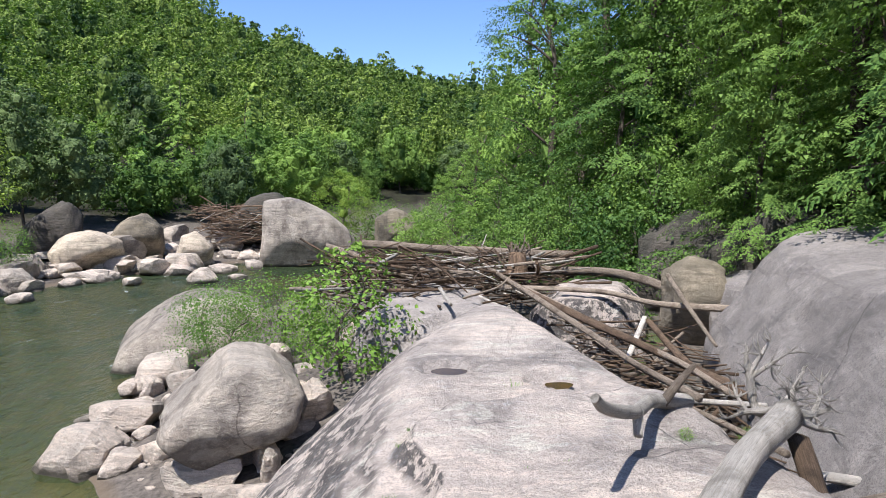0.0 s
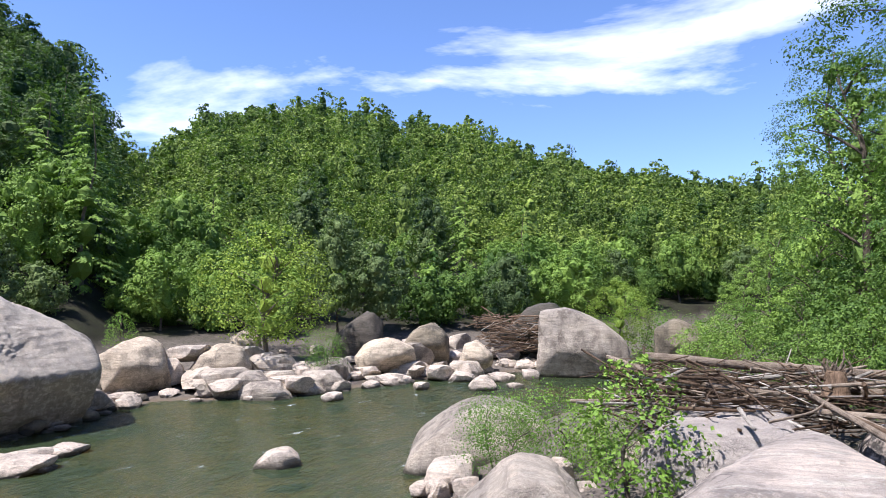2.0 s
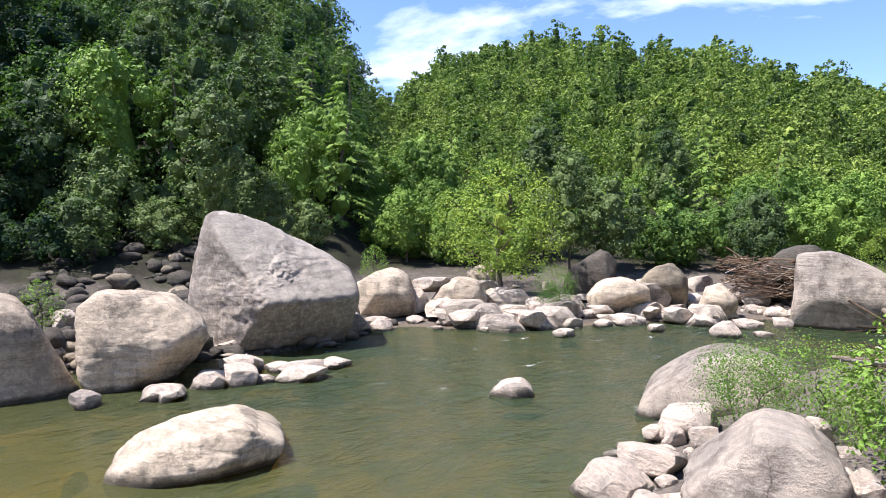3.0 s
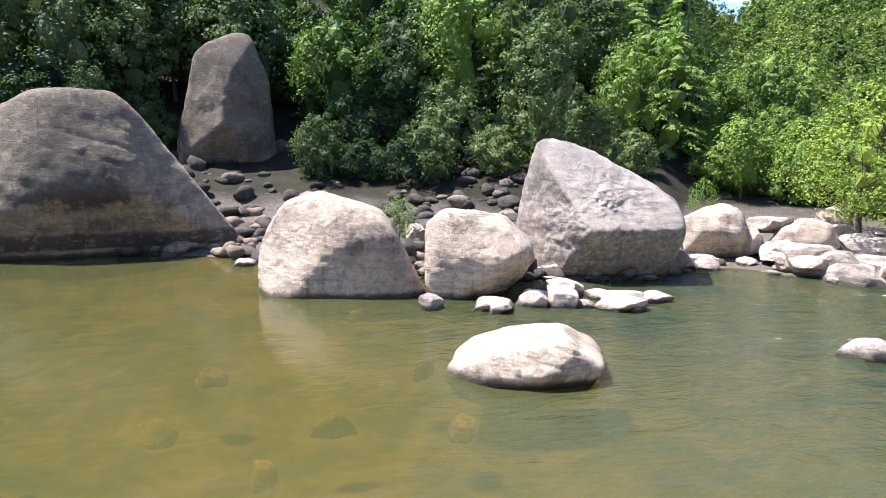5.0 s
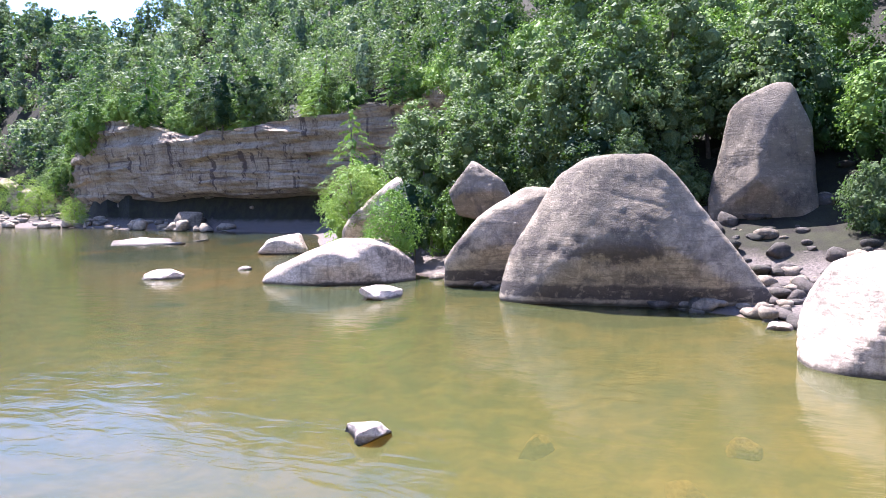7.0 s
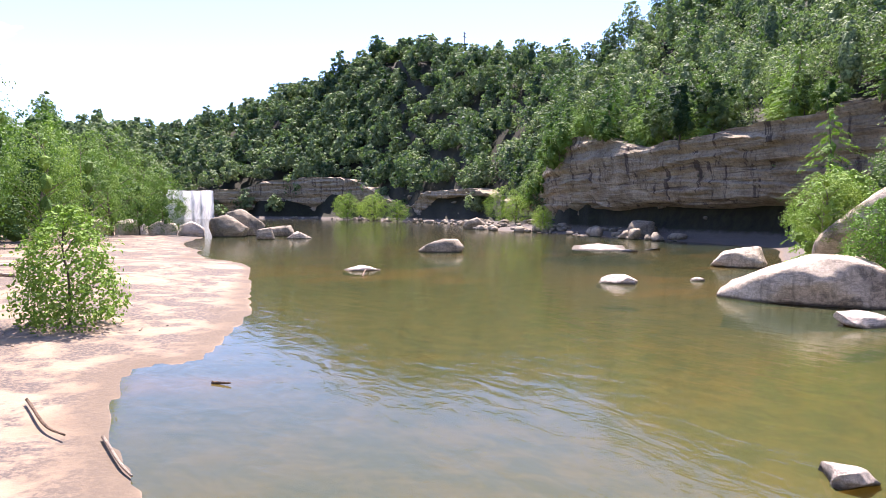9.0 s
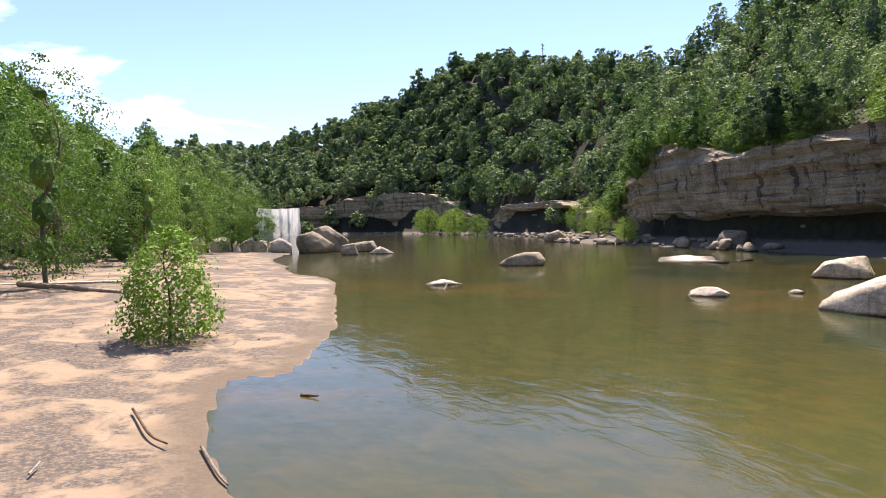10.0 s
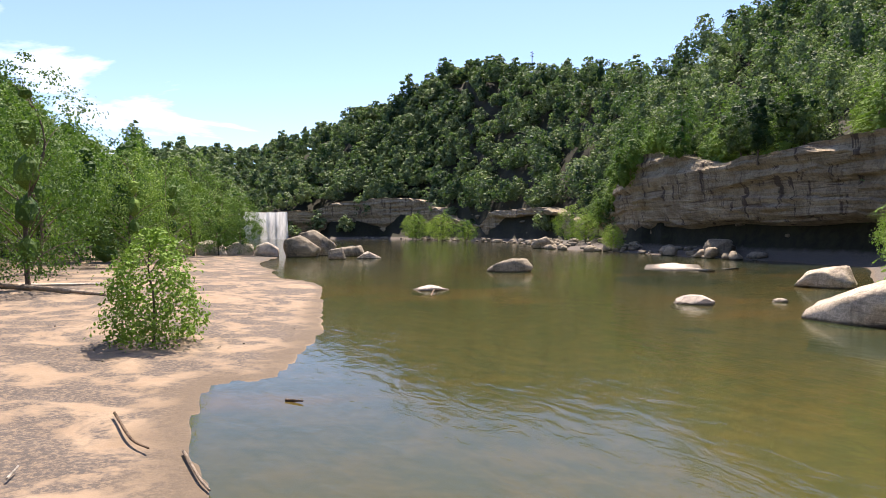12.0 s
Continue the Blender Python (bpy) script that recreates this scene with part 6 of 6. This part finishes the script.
def place(src, x, y, z, s, turn=0.0, tall=1.0, label=""):
    ob = copy_thing(src, pose(x, y, z, 0, 0, turn) @ Matrix.Diagonal((s, s, s * tall, 1)))
    return tagged(ob, label)


place(BUSH[3], 0.19, -26.7, 0.25, 1.05, 30, 1.0, "bright green sycamore bush on the sand beach")
place(BUSH[0], -1.5, 10.0, 1.1, 0.58, 80, 0.9, "broad-leaved sycamore bush growing between boulders")
for x, y, s, a in ((-3.1, 12.0, 0.85, 0), (-3.9, 11.6, 0.75, 70), (-2.4, 12.4, 0.8, 150), (-4.4, 12.4, 0.7, 200), (-2.0, 11.4, 0.6, 260)):
    place(BUSH[1], x, y, 0.85, s, a)


def grass_tuft(x, y, z, blades, length, seed):
    rs = np.random.default_rng(seed)
    V, T = [], []
    for k in range(blades):
        a, L = rs.uniform(0, 6.28), length * rs.uniform(0.5, 1.1)
        d = np.array([math.cos(a), math.sin(a), 0])
        s = np.array([-d[1], d[0], 0]) * length * 0.035
        b = np.array([x, y, z]) + rs.normal(size=3) * [length * 0.45, length * 0.16, 0]
        lean = rs.uniform(0.15, 0.7)
        p = [b + d * L * lean * u * u + np.array([0, 0, L * u * (1 - 0.25 * lean * u)]) for u in (0, 0.55, 1)]
        i = len(V)
        V += [p[0] - s, p[0] + s, p[1] + s * 0.8, p[1] - s * 0.8, p[2]]
        T += [(i, i + 1, i + 2), (i, i + 2, i + 3), (i + 3, i + 2, i + 4)]
    tagged(new("grass_tuft", mesh_from("grass_tuft", np.array(V), T, M_LEAF_FRESH, False)), "small tuft of green grass in a rock crack", "grass", "crack plants")


for k, (x, y, n, L) in enumerate(((0.24, 4.60, 26, 0.05), (0.14, 4.56, 18, 0.04), (0.0, 4.50, 20, 0.05), (-0.2, 4.36, 22, 0.05), (-0.26, 4.15, 16, 0.045), (-0.28, 3.5, 14, 0.05), (0.47, 3.47, 12, 0.035), (0.75, 3.65, 12, 0.035), (0.62, 5.12, 9, 0.09), (0.33, 4.66, 20, 0.04))):
    grass_tuft(x, y, rock_top(x, y) - 0.01, n, L, k)
place(BUSH[0], 1.54, 3.99, rock_top(1.54, 3.99) - 0.01, 0.034, 50, 0.6, "tiny leafy green plant growing on the slab")
for x, y, z, s in ((2.2, 7.0, 1.7, 0.10), (2.5, 8.2, 1.7, 0.13), (2.7, 5.6, 1.9, 0.08), (3.1, 9.4, 1.7, 0.17), (2.1, 3.2, 2.2, 0.05)):
    place(BUSH[1], x, y, z, s, x * 90, 0.8, "tiny green plant growing in a rock crack")
for x, y, s in ((9.6, -40.5, 0.22), (10.4, -41.5, 0.26), (11.2, -40.8, 0.24), (11.0, -47, 0.5), (15, -52, 0.6)):
    place(BUSH[0], x, y, clear_of_water(x, y), s, x * 50, 0.7, "low green plants on the sand")
for x, y, s, a in ((-2.5, 34, 1.6, 0), (0.2, 33, 1.5, 200), (-0.4, 29.5, 1.2, 300), (-5.0, 40, 2.0, 20)):
    place(BUSH[1], x, y, clear_of_water(x, y) - 0.05, s, a, 1.0, "yellow-green willow shrub on the gravel bar")
place(BUSH[2], -19.9, 25.3, 0.9, 1.12, 0, 0.9)
place(BUSH[1], -16.1, 24.1, 0.6, 1.0, 0, 1.0, "yellow-green shrub on the far shore")
place(BUSH[0], -23.5, 20.2, 1.6, 0.40, 10)
place(BUSH[3], -34.0, -18.3, 1.2, 0.95, 10, 1.0, "bright green bush on the low slab")
place(BUSH[2], -37.5, -23.0, 2.2, 0.7, 40)
for x, y, s, a in ((-103, -152, 1.7, 0), (-99, -140, 1.2, 60), (-90, -118, 0.9, 100), (-88, -114, 0.8, 10), (-128, -300, 2.4, 30), (-133, -318, 2.2, 90), (-131, -345, 2.6, 200), (-126, -270, 1.8, 250), (-136, -365, 2.4, 280)):
    place(BUSH[2], x, y, clear_of_water(x, y) - 0.2, s, a, 1.0, "sunlit sycamore on the talus below the cliff")
place(BUSH[0], -20.5, 5.6, 1.25, 0.36, 10, 1.0, "bright green sycamore sprout between two boulders")
place(BUSH[2], -5.0, 33.5, 0.9, 0.55, 10)
for x, y, s, a in ((7.7, -50, 1.75, 0), (14, -58, 1.5, 80), (9.5, -66, 1.6, 200), (2.5, -78, 1.5, 40), (-1.5, -92, 1.6, 100), (-5, -110, 1.9, 60), (-9, -116, 1.6, 10), (4, -100, 1.7, 300), (13, -85, 1.9, 20), (-13, -118, 1.3, 50)):
    place(BUSH[4], x, y, clear_of_water(x, y) - 0.1, s, a, 1.25, "young sycamore on the sand beach")
for x, y, top, s in ((-58.9, 46.4, 26.8, 0.55), (-56.0, 41.5, 25.0, 0.6), (-62, 50, 24.5, 0.6), (-66, 44, 29.0, 0.7)):
    z = clear_of_water(x, y)
    place(MID[3], x, y, z, s, x * 40, (top - z) / 15.6 / s, "slender dark pine rising above the ridge")


def snag():
    ob = empty("dead_tree", pose(0, 0, 0))
    tagged(ob, "bare broken dead trunk standing among green trees", "tree")
    part("trunk", tubes_mesh("trunk", [([(5.5, 25.0, 1.0), (5.2, 25.2, 5.1), (4.95, 25.2, 6.6), (4.6, 25.3, 7.6)], [0.16, 0.13, 0.10, 0.03], 8, 3)], M_BARK), ob)
    part("limb", tubes_mesh("limb", [([(4.98, 25.2, 6.4), (4.99, 25.1, 7.1), (4.75, 25.2, 8.1)], [0.07, 0.06, 0.02], 7, 4)], M_BARK), ob)


def mast():
    ob = empty("antenna_mast", pose(-202, -339, 82))
    tagged(ob, "thin grey antenna mast above the ridge trees", "mast")
    part("pole", tubes_mesh("pole", [([(0, 0, 0), (0, 0, 14), (0, 0, 28.5)], [0.35, 0.3, 0.2], 6, 1)], M_BARK), ob)
    for z in (25.5, 27.5):
        part("crossarm", tubes_mesh("crossarm", [([(-1.4, -0.7, z), (0, 0, z), (1.4, 0.7, z)], [0.22, 0.22, 0.22], 5, 2)], M_BARK), ob)


mast()
snag()
for src in [*MID, BANK, *NEAR_TREES, *BUSH]:
    for ob in (*src.children_recursive, src):
        bpy.data.objects.remove(ob)
